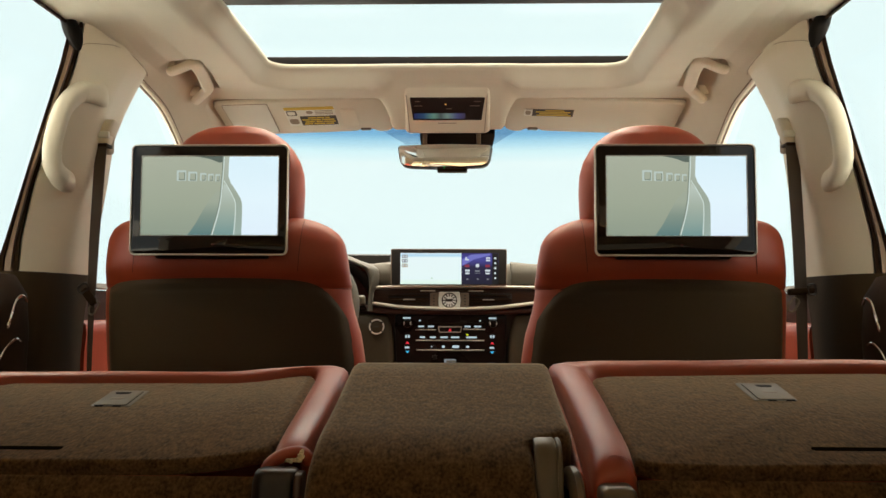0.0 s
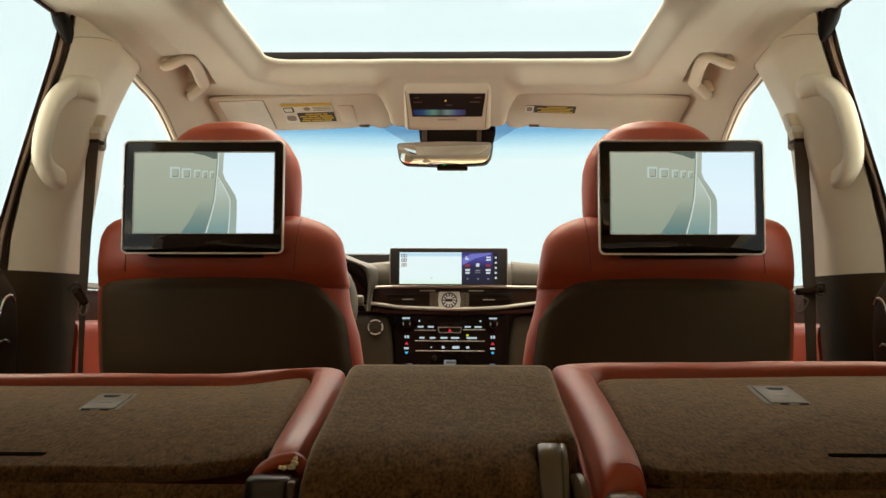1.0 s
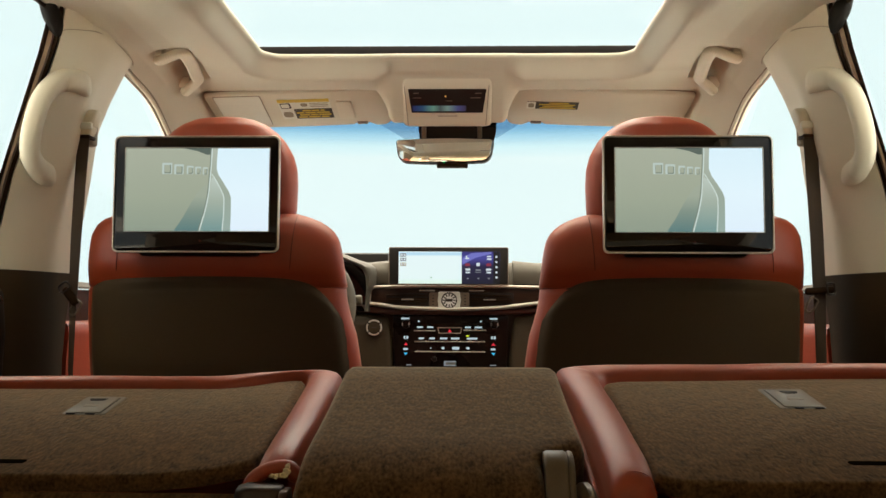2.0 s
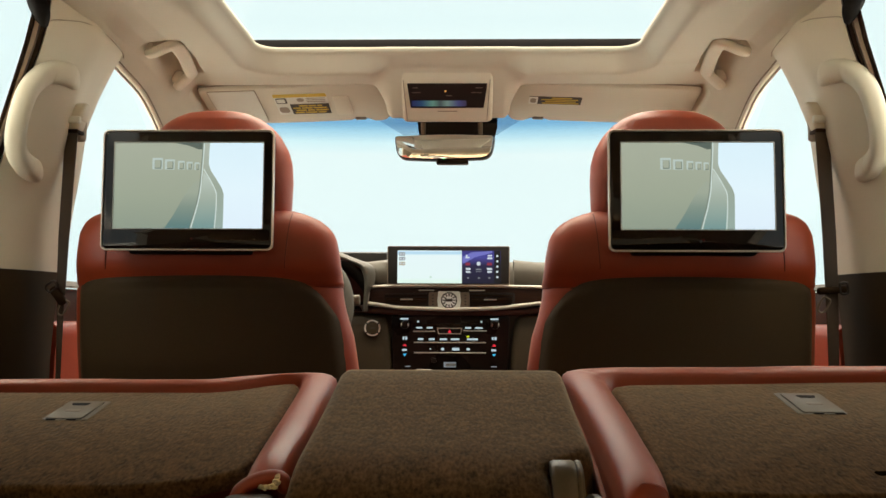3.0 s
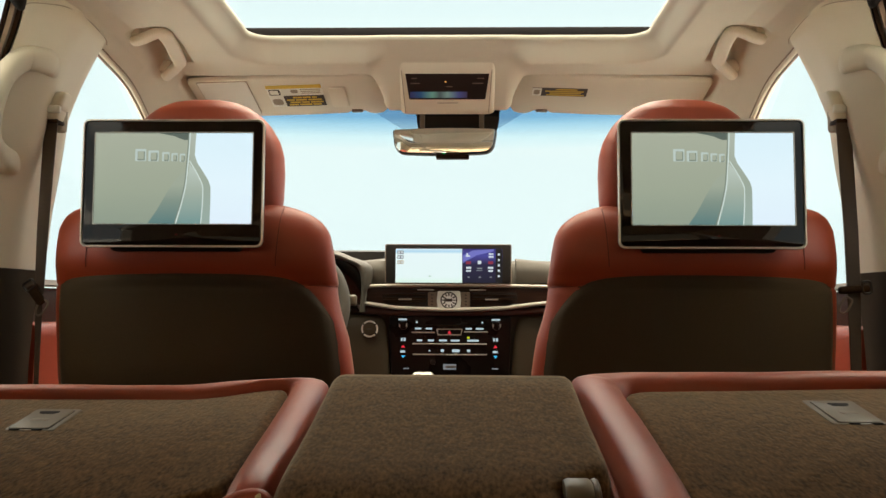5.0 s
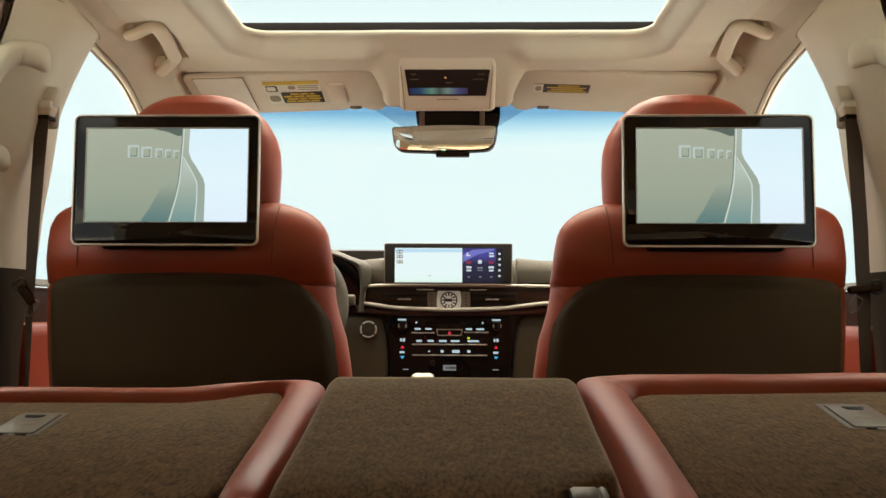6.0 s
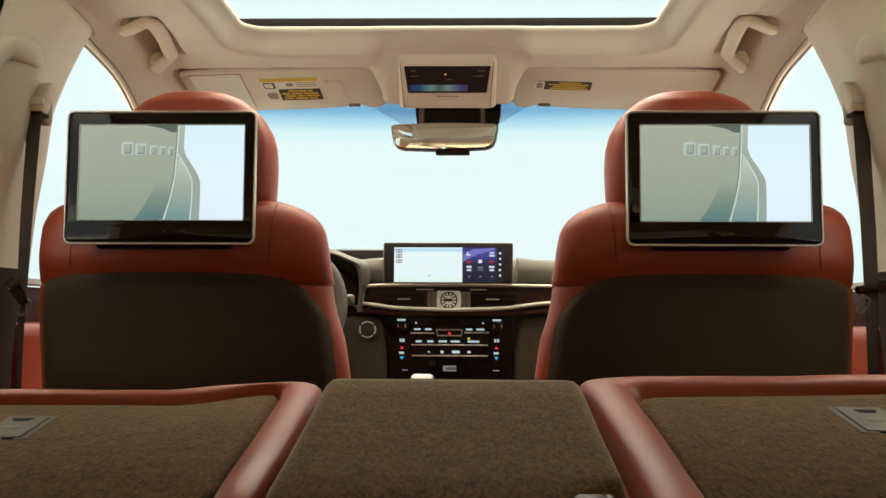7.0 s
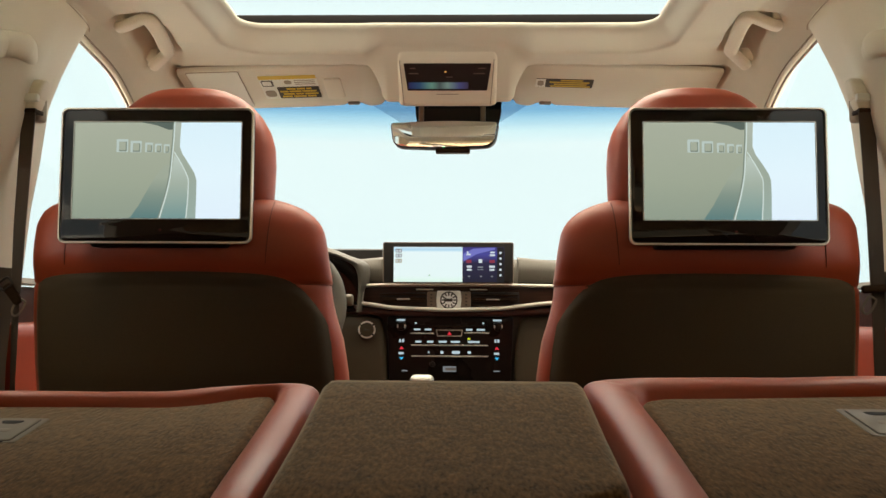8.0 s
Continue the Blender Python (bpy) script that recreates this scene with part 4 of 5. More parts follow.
# piping along the inner edge of the wider seat
bm = tube(curve_through([(x, (y - 0.985) * 1.017, h) for x, y, h in ((0.1660, 0.905, -0.044), (0.1625, 0.93, -0.022), (0.1615, 0.97, -0.013), (0.1632, 1.05, -0.010), (0.1635, 1.15, -0.010), (0.1610, 1.23, -0.010), (0.1572, 1.283, -0.010))], 5), 0.0026, n=8)
bm.transform(deck(1.0715))
part("piping", bm, PIPING, fr, "orange-red piping")
bm = tube(curve_through([(0.1805, (0.921 - 0.985) * 1.017, -0.016), (0.184, (0.928 - 0.985) * 1.017, 0.0060), (0.190, (0.931 - 0.985) * 1.017, 0.0115), (0.206, (0.931 - 0.985) * 1.017, 0.0070), (0.2125, (0.928 - 0.985) * 1.017, -0.008)], 5), 0.0007, n=6)
bm.transform(deck(1.0715))
part("end_seam", bm, RED, fr, "stitched seam round the end of the border")
part("hinge_cap", box(0.172, 0.207, 0.885, 0.925, 0.99, 1.049, 0.008, 3), PLATE_GREY, fr, "grey plastic hinge cap")
part("hinge_arm", box(0.226, 0.240, 0.88, 0.93, 0.88, 1.03, 0.005), BLACK, fr, "black hinge arm")

# middle section between the two
mid = thing("second_row_middle_seat", (0.025, 1.1, 0.75), "folded narrow middle seat covered in grey-brown carpet", "car seat", "folded second row")
path = [(1.292, 1.00), (1.292, 1.100), (1.289, 1.124), (1.281, 1.137), (1.268, 1.143), (1.250, 1.1415), (1.20, 1.1305), (1.118, 1.112), (1.04, 1.097), (1.022, 1.0938), (1.006, 1.0908), (0.991, 1.088), (0.978, 1.0850), (0.963, 1.0810), (0.945, 1.074), (0.925, 1.063), (0.908, 1.046), (0.897, 1.022), (0.890, 0.99), (0.886, 0.86)]
rows = []
for i, (y, z) in enumerate(path):
    a, b = path[max(i - 1, 0)], path[min(i + 1, len(path) - 1)]
    d = Vector((0, b[0] - a[0], b[1] - a[1])).normalized()
    nrm = Vector((0, -d.z, d.y)) * -1.0
    if nrm.z < -0.2 or (abs(nrm.z) < 0.2 and nrm.y * (y - 1.1) < 0):
        nrm = -nrm
    xl = -0.1125 + (0.006 if y > 1.27 else 0.0)
    xr = (0.1600 - (0.012 if y > 1.27 else 0.0)) if y >= 1.02 else lerp([(0.963, 0.1145), (0.978, 0.134), (0.991, 0.153), (1.006, 0.159), (1.02, 0.160)], y)
    row = []
    for x, dn in ((xl, 0.060), (xl, 0.016), (xl + 0.003, 0.006), (xl + 0.009, 0.001), (xl + 0.016, 0)):
        row.append(Vector((x, y, z)) - nrm * dn)
    for j in range(1, 12):
        row.append(Vector((xl + 0.016 + (xr - xl - 0.032) * j / 12, y, z)))
    for x, dn in ((xr - 0.016, 0), (xr - 0.009, 0.001), (xr - 0.003, 0.006), (xr, 0.016), (xr, 0.060)):
        row.append(Vector((x, y, z)) - nrm * dn)
    rows.append(row)
part("carpet_cover", sheet(rows), CARPET, mid, "grey-brown carpet cover", sharp=60)
part("core", box(-0.098, 0.100, 0.91, 1.28, 0.80, 1.04, 0.01), BLACK, mid, "black padding under the cover")
def band(path, x0, x1, t):
    up = []
    for p in path:
        y, z = p[0], p[1]
        up.append([(x0, y, z), (x0 + 0.003, y - 0.0015, z + 0.002), (x1 - 0.003, y - 0.0015, z + 0.002), (x1, y, z), (x1, y + t, z - t), (x0, y + t, z - t)])
    return loft(up)
hin = [(p[0], p[1]) for p in curve_through([(a, b, 0) for a, b in ((0.986, 1.070), (0.972, 1.081), (0.955, 1.0835), (0.938, 1.075), (0.926, 1.050), (0.920, 1.01), (0.916, 0.90))], 4)]
part("hinge_bracket", band(hin, 0.1145, 0.136, 0.010), PLATE_GREY, mid, "grey hinge bracket")
part("bracket_edge", tube([(0.1385, y, z - 0.001) for y, z in hin], 0.0030, n=8), PLATE_GREY, mid, "pale edge of the bracket")
# black plate put in as the shadow behind the hinge bracket
part("bracket_shadow_plate", box(0.118, 0.152, 0.955, 0.985, 0.86, 1.045, 0.004), BLACK, mid, "black plate painting the shadow behind the bracket")
part("lower_bracket", tube(curve_through([(0.150, 0.955, 1.046), (0.152, 0.935, 1.048), (0.154, 0.918, 1.032), (0.155, 0.91, 0.96)], 4), 0.008, 0.012, n=10), PLATE_GREY, mid, "grey lower bracket")
# hinge of the other seat, with torn foam showing
hg = fl
def rounded_post(cx, cy, w, d, z0, z1, lean):
    rr = []
    for z, k in ((z0, 1.06), (z1 - 0.05, 1.02), (z1 - 0.012, 1.0), (z1 - 0.004, 0.95), (z1 - 0.001, 0.86), (z1, 0.7)):
        rr.append([(cx + x * k + lean * (z1 - z), cy + y * k - 0.15 * (z1 - z), z) for x, y in rrect(w, d, 0.45 * min(w, d), 6)])
    return loft(rr)


part("hinge_cover", rounded_post(-0.1445, 0.945, 0.047, 0.036, 0.85, 1.055, -0.05), HINGE_BROWN, hg, "dark brown rounded hinge cover")
part("cover_edge", rounded_post(-0.1210, 0.940, 0.009, 0.030, 0.85, 1.052, -0.02), BROWN_LEATHER, hg, "brown edge of the cover")
rng = random.Random(4)
for x, z, r in ((-0.138, 1.0590, 0.0020), (-0.1345, 1.0585, 0.0026), (-0.1305, 1.0590, 0.0022), (-0.1262, 1.0600, 0.0028), (-0.1238, 1.0640, 0.0030), (-0.1232, 1.0680, 0.0022)):
    c = Vector((x, 0.9600 + rng.uniform(-0.0015, 0.0015), z + 0.001))
    bm = bmesh.new()
    bmesh.ops.create_icosphere(bm, subdivisions=2, radius=r * 1.15)
    for v in bm.verts:
        v.co = c + v.co * (1 + 0.7 * noise.noise(v.co * 400 + c * 90))
    part("foam_bit", bm, CREAM, hg)
part("torn_lining", tube(curve_through([(-0.163, 0.966, 1.040), (-0.158, 0.966, 1.054), (-0.148, 0.968, 1.062), (-0.136, 0.970, 1.066), (-0.124, 0.970, 1.066), (-0.117, 0.969, 1.058)], 4), 0.0085, 0.007, n=12), RED, hg, "torn red leather end of the bolster")


# ---- overhead: visors, console, mirror, grips ----
def visor(s, label):
    xc, yc = s * 0.352 * 1.0166, 0.16 + (2.213 - 0.16) * 1.0166
    ex = Vector((1, 0, -s * 0.03)).normalized()
    ez = ex.cross(Vector((0, -1, 0.235)).normalized()).normalized()
    yy = ez.cross(ex)
    zc = visor_face(abs(xc), yc)
    m = Matrix.Translation((xc, yc, zc)) @ Matrix((ex, yy, ez)).transposed().to_4x4()
    v = thing("sun_visor", (xc, yc, zc), label, "sun visor", "sun visors")
    # local x across, local y towards the boot, local z down
    out = [(s * x - xc, (yc - y) * 1.027) for x, y in VISOR]
    if s > 0:
        out = out[::-1]
    out = fillet(out, 0.012, 4)
    def inset(d, z):
        c = len(out)
        ring = []
        for i in range(c):
            (ax, ay), (bx, by) = out[i - 1], out[(i + 1) % c]
            n = Vector((by - ay, ax - bx)).normalized()
            ring.append(m @ Vector((out[i][0] - n.x * d, out[i][1] - n.y * d, z)))
        return ring
    turn = sum(a[0] * b[1] - a[1] * b[0] for a, b in zip(out, out[1:] + out[:1]))
    sg = 1 if turn > 0 else -1
    body = part("visor_body", loft([inset(sg * d, z) for d, z in ((0.002, -0.0155), (0.0005, -0.0125), (0.0, -0.009), (0.0006, -0.0050), (0.0016, -0.0022), (0.0030, -0.0006), (0.0042, 0.0))]), BEIGE_FABRIC, v, "padded beige visor", sharp=60)
    # dark ring added to paint the shadow gap round the visor
    part("edge_shadow_ring", loft([inset(sg * d, z) for d, z in ((-0.0012, -0.0130), (-0.0018, -0.0115), (-0.0012, -0.0100), (0.001, -0.0100), (0.001, -0.0130))], caps=False), BEIGE_DARK, v, "dark ring added as the shadow gap round the visor")
    def lay(name, x0, x1, y0, y1, mt, parent, label="", t=0.0012, b=0.0, r=0.002):
        lx0, lx1, ly0, ly1 = x0 * 1.0166 - xc, x1 * 1.0166 - xc, (2.213 - y1) * 1.035, (2.213 - y0) * 1.035
        return part(name, prism(rrect(lx1 - lx0, ly1 - ly0, r, 3, (lx0 + lx1) / 2, (ly0 + ly1) / 2), t, b, m), mt, parent, label)
    # pivot rod and clip
    part("clip", box(-s * 0.139 - 0.014, -s * 0.139 + 0.014, -0.086, -0.070, -0.012, 0.002, 0.003, 2, m), GREY_PLASTIC, v, "clip at the visor's edge")
    if s < 0:
        lay("cover_gap", -0.5495, -0.4385, 2.1325, 2.2865, BEIGE_DARK, body, "thin shaded joint round the mirror cover", 0.0012, 0, 0.004)
        lay("mirror_cover", -0.548, -0.440, 2.134, 2.285, WHITE_CARD, body, "pale vanity mirror cover", 0.003, 0.001, 0.004)
        lay("slider", -0.268, -0.230, 2.172, 2.262, BEIGE_PLASTIC, body, "beige sliding extension tab", 0.0035, 0.0016, 0.006)
        lab = lay("warning_label", -0.405, -0.280, 2.154, 2.256, WHITE_CARD, body, "white, yellow and black warning label", 0.0008)
        lay("yellow_band", -0.404, -0.281, 2.155, 2.170, YELLOW, lab, "", 0.0013, 0, 0.0005)
        lay("pictogram", -0.401, -0.376, 2.174, 2.200, BLACK_PRINT, lab, "", 0.0012, 0, 0.004)
        lay("pictogram_field", -0.399, -0.380, 2.178, 2.196, WHITE_CARD, lab, "", 0.0016, 0, 0.003)
        lay("pictogram", -0.401, -0.378, 2.218, 2.246, BEIGE_DARK, lab, "", 0.0012, 0, 0.008)
        lay("pictogram", -0.352, -0.336, 2.176, 2.192, BEIGE_DARK, lab, "", 0.0012, 0, 0.006)
        dark = lay("text_field", -0.372, -0.281, 2.204, 2.254, BLACK_PRINT, lab, "", 0.0014, 0, 0.0005)
        for k, cuts in enumerate(((-0.352, -0.332, -0.330, -0.312, -0.309, -0.298), (-0.368, -0.350, -0.347, -0.322, -0.319, -0.288), (-0.362, -0.338, -0.335, -0.318, -0.315, -0.286), (-0.366, -0.345, -0.342, -0.314, -0.311, -0.292))):
            for a, b in zip(cuts[::2], cuts[1::2]):
                lay("text_bar", a, b, 2.2085 + 0.0112 * k, 2.2150 + 0.0112 * k, YELLOW, lab, "", 0.0019, 0, 0.0005)
        for k in range(3):
            lay("text_bar", -0.330, -0.286, 2.1755 + 0.008 * k, 2.1785 + 0.008 * k, BEIGE_DARK, lab, "", 0.0012, 0, 0.0005)
    else:
        lab = lay("warning_label", 0.186, 0.308, 2.178, 2.214, BLACK_PRINT, body, "black and yellow warning label", 0.0008)
        lay("pictogram", 0.186, 0.207, 2.179, 2.213, WHITE_CARD, lab, "", 0.0013, 0, 0.001)
        lay("pictogram_mark", 0.190, 0.203, 2.186, 2.207, BEIGE_DARK, lab, "", 0.0017, 0, 0.005)
        for k, (a, b) in enumerate(((0.238, 0.285), (0.215, 0.300), (0.225, 0.295), (0.218, 0.303))):
            lay("text_bar", a, b, 2.1805 + 0.0085 * k, 2.1850 + 0.0085 * k, YELLOW, lab, "", 0.0014, 0, 0.0005)
    return v


visor(-1, "beige padded sun visor with mirror cover and warning label")
visor(1, "beige padded sun visor with a small warning label")

OH_SCREEN = lit("console_screen", [(0.0, (0.012, 0.006, 0.004)), (0.5, (0.02, 0.008, 0.005)), (1.0, (0.012, 0.006, 0.004))], 0.5, 0, (-0.09, 0.09), 0.12)
# rainbow sheen of the display, painted as a faintly glowing strip
SPECTRUM = lit("painted_rainbow_sheen", [(0.0, (0.015, 0.012, 0.06)), (0.2, (0.02, 0.05, 0.10)), (0.38, (0.10, 0.20, 0.15)), (0.5, (0.05, 0.06, 0.06)), (0.62, (0.13, 0.19, 0.16)), (0.8, (0.05, 0.05, 0.13)), (1.0, (0.03, 0.015, 0.015))], 1.0, 0, (-0.085, 0.05), 0.2)
AMBER = glow("amber_light", (0.9, 0.45, 0.1), 1.2)
GREEN = glow("green_light", (0.02, 0.6, 0.12), 1.0)
oc = thing("overhead_console", (0, 2.16, 1.76), "beige overhead console with a dark display strip", "overhead console")
cm = Matrix.Translation((-0.001, 2.146, 1.7035)) @ pose(0, 0, 0, 90 + 43.5)
def console_ring(y):
    top = -0.008 * max(0.0, (y - 0.026) / 0.036) ** 2 - 0.010 * max(0.0, (-0.062 - y) / 0.012) ** 2
    w = 0.1045 - 0.010 * max(0.0, (y - 0.048) / 0.022) ** 3 - 0.006 * max(0.0, (-0.060 - y) / 0.014) ** 2
    r = 0.011
    pts = [(-w, -0.08)] + [(-w + r - r * math.cos(a), top - r + r * math.sin(a)) for a in np.linspace(0, math.pi / 2, 7)]
    pts += [(w - r + r * math.sin(a), top - r + r * math.cos(a)) for a in np.linspace(0, math.pi / 2, 7)] + [(w, -0.08)]
    return [cm @ Vector((x, y, z)) for x, z in pts]


part("housing", loft([console_ring(y) for y in np.linspace(-0.074, 0.070, 37)]), BEIGE_PLASTIC, oc, "beige console housing", sharp=50)
# its face runs down and forward at 47 degrees
fm = cm @ Matrix.Translation((0, 0.0015, -0.0004))
part("display", prism(fillet([(-0.0905, 0.0305), (-0.084, -0.032), (0.083, -0.032), (0.0905, 0.0305)], 0.002, 3), 0.0018, 0.0005, fm), OH_SCREEN, oc, "dark display behind smoked cover")
part("painted_sheen", prism(rrect(0.125, 0.015, 0.001, 2, -0.019, -0.020), 0.0024, 0, fm), SPECTRUM, oc, "faint rainbow sheen painted on the display")
part("indicator", prism(rrect(0.004, 0.003, 0.001, 3, -0.004, 0.012), 0.0026, 0, fm), AMBER, oc, "amber indicator light")
for x, w, y in ((-0.072, 0.012, 0.020), (0.072, 0.016, 0.020), (0.004, 0.014, 0.000), (-0.070, 0.02, 0.008), (0.066, 0.024, 0.008)):
    part("caption_bar", prism(rrect(w, 0.002, 0.0006, 2, x, y), 0.0023, 0, fm), surface("dim_caption", (0.10, 0.07, 0.05), 0.5), oc)
part("lid_line", prism(rrect(0.046, 0.0018, 0.0006, 2, 0.0, -0.041), 0.0012, 0, fm), BEIGE_DARK, oc, "thin joint of the glasses lid")
part("panel_edge", prism(rrect(0.0016, 0.106, 0.0006, 2, -0.0965, -0.010), 0.0012, 0, fm @ pose(0, 0, 0, 0, 0, 3)), BEIGE_DARK, oc, "thin joint beside the display")
part("panel_edge", prism(rrect(0.0016, 0.106, 0.0006, 2, 0.094, -0.008), 0.0012, 0, fm @ pose(0, 0, 0, 0, 0, -3)), BEIGE_DARK, oc, "thin joint beside the display")

mir = thing("rear_view_mirror", (-0.012, 2.37, 1.63), "black rear-view mirror with a green light, under the roof console", "mirror")
mm = Matrix.Translation((-0.013, 2.366, 1.6275)) @ pose(0, 0, 0, 90 - 3, 0, 0) @ pose(0, 0, 0, 0, -6, -1.0)
mo = fillet([(-0.128, 0.030), (-0.119, -0.029), (0.0, -0.034), (0.119, -0.029), (0.128, 0.030), (0, 0.035)], [0.010, 0.026, 0.05, 0.026, 0.010, 0.06], 7)
part("housing", prism(mo, 0.024, 0.008, mm @ Matrix.Translation((0, 0, -0.020)), 3), BLACK, mir, "black mirror housing")
part("mirror_glass", prism([(x * 0.975, y * 0.93) for x, y in mo], 0.0035, 0.001, mm @ Matrix.Translation((0, 0, 0.002))), MIRROR, mir, "silvered mirror glass")
part("chin", box(-0.032, 0.048, 2.352, 2.376, 1.583, 1.593, 0.003, 2), DARK_TRIM, mir, "small sensor under the mirror")
part("indicator", prism(rrect(0.004, 0.004, 0.0015, 3), 0.001, 0, facing(-0.013, 2.3410, 1.5935)), GREEN, mir, "green indicator light")
part("sensor_cover", loft([[(x0, y, z), (x1, y, z), (x1 - 0.01, y + 0.05, z), (x0 + 0.01, y + 0.05, z)] for x0, x1, y, z in ((-0.082, 0.122, 2.375, 1.720), (-0.080, 0.121, 2.385, 1.68), (-0.074, 0.112, 2.40, 1.645))]), BLACK, mir, "black sensor cover on the windscreen")
part("stem", tube([(-0.013, 2.42, 1.70), (-0.013, 2.40, 1.66), (-0.013, 2.385, 1.635)], 0.012, n=12), BLACK, mir, "black mirror stem")
for x in (-0.066, 0.078):
    part("cover_rib", box(x - 0.006, x + 0.006, 2.368, 2.38, 1.645, 1.70, 0.003), GREY_PLASTIC, mir, "grey rib of the cover")


def roof_grip(s):
    g = thing("roof_grip", (s * 0.56, 1.97, 1.75), "beige folding grip on the headliner beside the sun visor", "grab handle", "roof grips")
    pts = [(x, y, z - 0.004) for x, y, z in ((0.596, 1.905, 1.735), (0.584, 1.904, 1.738), (0.564, 1.898, 1.744), (0.551, 1.896, 1.748), (0.5445, 1.904, 1.750), (0.543, 1.925, 1.750), (0.549, 1.98, 1.747), (0.555, 2.021, 1.743), (0.5585, 2.050, 1.7395), (0.562, 2.064, 1.737), (0.571, 2.071, 1.731), (0.583, 2.075, 1.722), (0.594, 2.078, 1.713))]
    path = curve_through([(s * x, y, z) for x, y, z in pts], 3)
    part("bar", strap(path, 0.0135, 0.0085, (s * 0.45, 0, 1)), BEIGE_PLASTIC, g, "beige grip bar", sharp=70)
    for x, y, z in ((0.596, 1.905, 1.745), (0.594, 2.078, 1.722)):
        part("foot", box(s * x - 0.013, s * x + 0.013, y - 0.012, y + 0.012, z - 0.006, z + 0.02, 0.005, 3), BEIGE_PLASTIC, g, "beige foot of the grip")


def pillar_grip(s):
    g = thing("pillar_grip", (s * 0.70, 1.64, 1.54), "large padded beige grip on the door pillar", "grab handle", "pillar grips")
    dx = 0.006 if s > 0 else 0.0
    pts = [(0.668, 1.716, 1.626), (0.660, 1.682, 1.6275), (0.677, 1.645, 1.6190), (0.6925, 1.618, 1.5860), (0.7010, 1.606, 1.5407), (0.7065, 1.606, 1.5044), (0.7105, 1.618, 1.4800), (0.7120, 1.645, 1.4640), (0.7155, 1.682, 1.4580), (0.726, 1.716, 1.4590)]
    path = curve_through([(s * (x + dx), y, z) for x, y, z in pts], 6)
    n = len(path)
    a = [0.0185 + 0.0040 * abs(2 * i / (n - 1) - 1) ** 3 for i in range(n)]
    part("bar", strap(path, a, 0.0165, (s, -0.5, 0), 28, 2.5), BEIGE_PLASTIC, g, "padded beige bar", sharp=80)
    # screw caps over both feet, a touch proud of the bar
    for k0, k1 in ((5, 12), (n - 12, n - 6)):
        part("end_cap", strap(path[k0:k1], [q + 0.0006 for q in a[k0:k1]], 0.0172, (s, -0.5, 0), 28, 2.5), BEIGE_PLASTIC, g, "smooth cap over the foot of the grip", sharp=80)


def seat_belt(s):
    b = thing("seat_belt", (s * 0.69, 1.77, 1.1), "dark brown seat belt hanging from a beige pillar slider", "seat belt", "front seat belts")
    # track coloured dark for the recess shade beside the slider
    part("slider_track", box(s * 0.662, s * 0.682, 1.752, 1.780, 1.525, 1.594, 0.006, 3), BEIGE_DARK, b, "slider track in dark beige, painting the shade beside the slider")
    rings = []
    for z, w, d in ((1.538, 0.010, 0.009), (1.542, 0.0122, 0.013), (1.553, 0.0126, 0.0145), (1.556, 0.0116, 0.0133), (1.559, 0.0132, 0.0155), (1.577, 0.0132, 0.0155), (1.585, 0.0118, 0.013), (1.589, 0.008, 0.007)):
        rings.append([(s * (0.661 - 0.30 * (z - 1.57)) + x, 1.742 + y, z) for x, y in rrect(2 * w, 2 * d, min(w, d) * 0.5, 4)])
    part("slider", loft(rings), BEIGE_PLASTIC, b, "beige belt slider cover")
    part("slider_button", box(s * 0.664 - 0.012, s * 0.664 + 0.012, 1.722, 1.732, 1.550, 1.563, 0.003), WHITE_CARD, b, "pale slider button")
    part("guide_mouth", box(s * 0.6705 - 0.0118, s * 0.6705 + 0.0118, 1.730, 1.76, 1.534, 1.541, 0.002), DARK_TRIM, b, "black guide mouth")
    wide = (lambda w: 0.0125) if s > 0 else (lambda w: w)
    def web(rows):
        rr = []
        for x, y, z, w, tw in rows:
            w = wide(w)
            c, t = math.cos(radians(tw)), math.sin(radians(tw))
            rr.append([(s * x + u * c + v * t * -1, y + u * t * s + v * c, z) for u, v in ((-w, -0.001), (w, -0.001), (w, 0.001), (-w, 0.001))])
        return loft(rr)
    part("webbing", web([(0.671, 1.735, 1.545, 0.0115, 0), (0.675, 1.735, 1.45, 0.0110, 4), (0.679, 1.735, 1.35, 0.0105, 8), (0.682, 1.738, 1.262, 0.0095, 12), (0.683, 1.74, 1.22, 0.0080, 20), (0.684, 1.742, 1.10, 0.0070, 30), (0.685, 1.745, 0.85, 0.007, 30)]), WEBBING, b, "dark brown woven webbing")
    if s < 0:
        tm = pose(-0.684, 1.732, 1.240, 0, 52, 0)
        lm = pose(-0.672, 1.730, 1.222, 0, 28, 0)
        ln, up = 0.019, 0.008
    else:
        tm = pose(0.680, 1.732, 1.2550, 0, -4, 0)
        lm = pose(0.666, 1.730, 1.232, 0, 30, 0)
        ln, up = 0.026, 0.0065
    part("tongue_cover", box(-ln, ln, -0.006, 0.006, -up, up, 0.005, 3, tm), DARK_TRIM, b, "dark plastic of the belt tongue")
    ring = [(-0.007, 0.010), (-0.0075, -0.009), (-0.004, -0.018), (0.004, -0.018), (0.0075, -0.009), (0.007, 0.010)]
    pts = [lm @ Vector((x, 0, z)) for x, z in fillet(ring, 0.004, 3)]
    part("tongue", tube(pts + pts[:1], 0.0019, 0.0016, n=8, up=(0, 1, 0.01)), GREY_PLASTIC, b, "steel loop of the belt tongue")
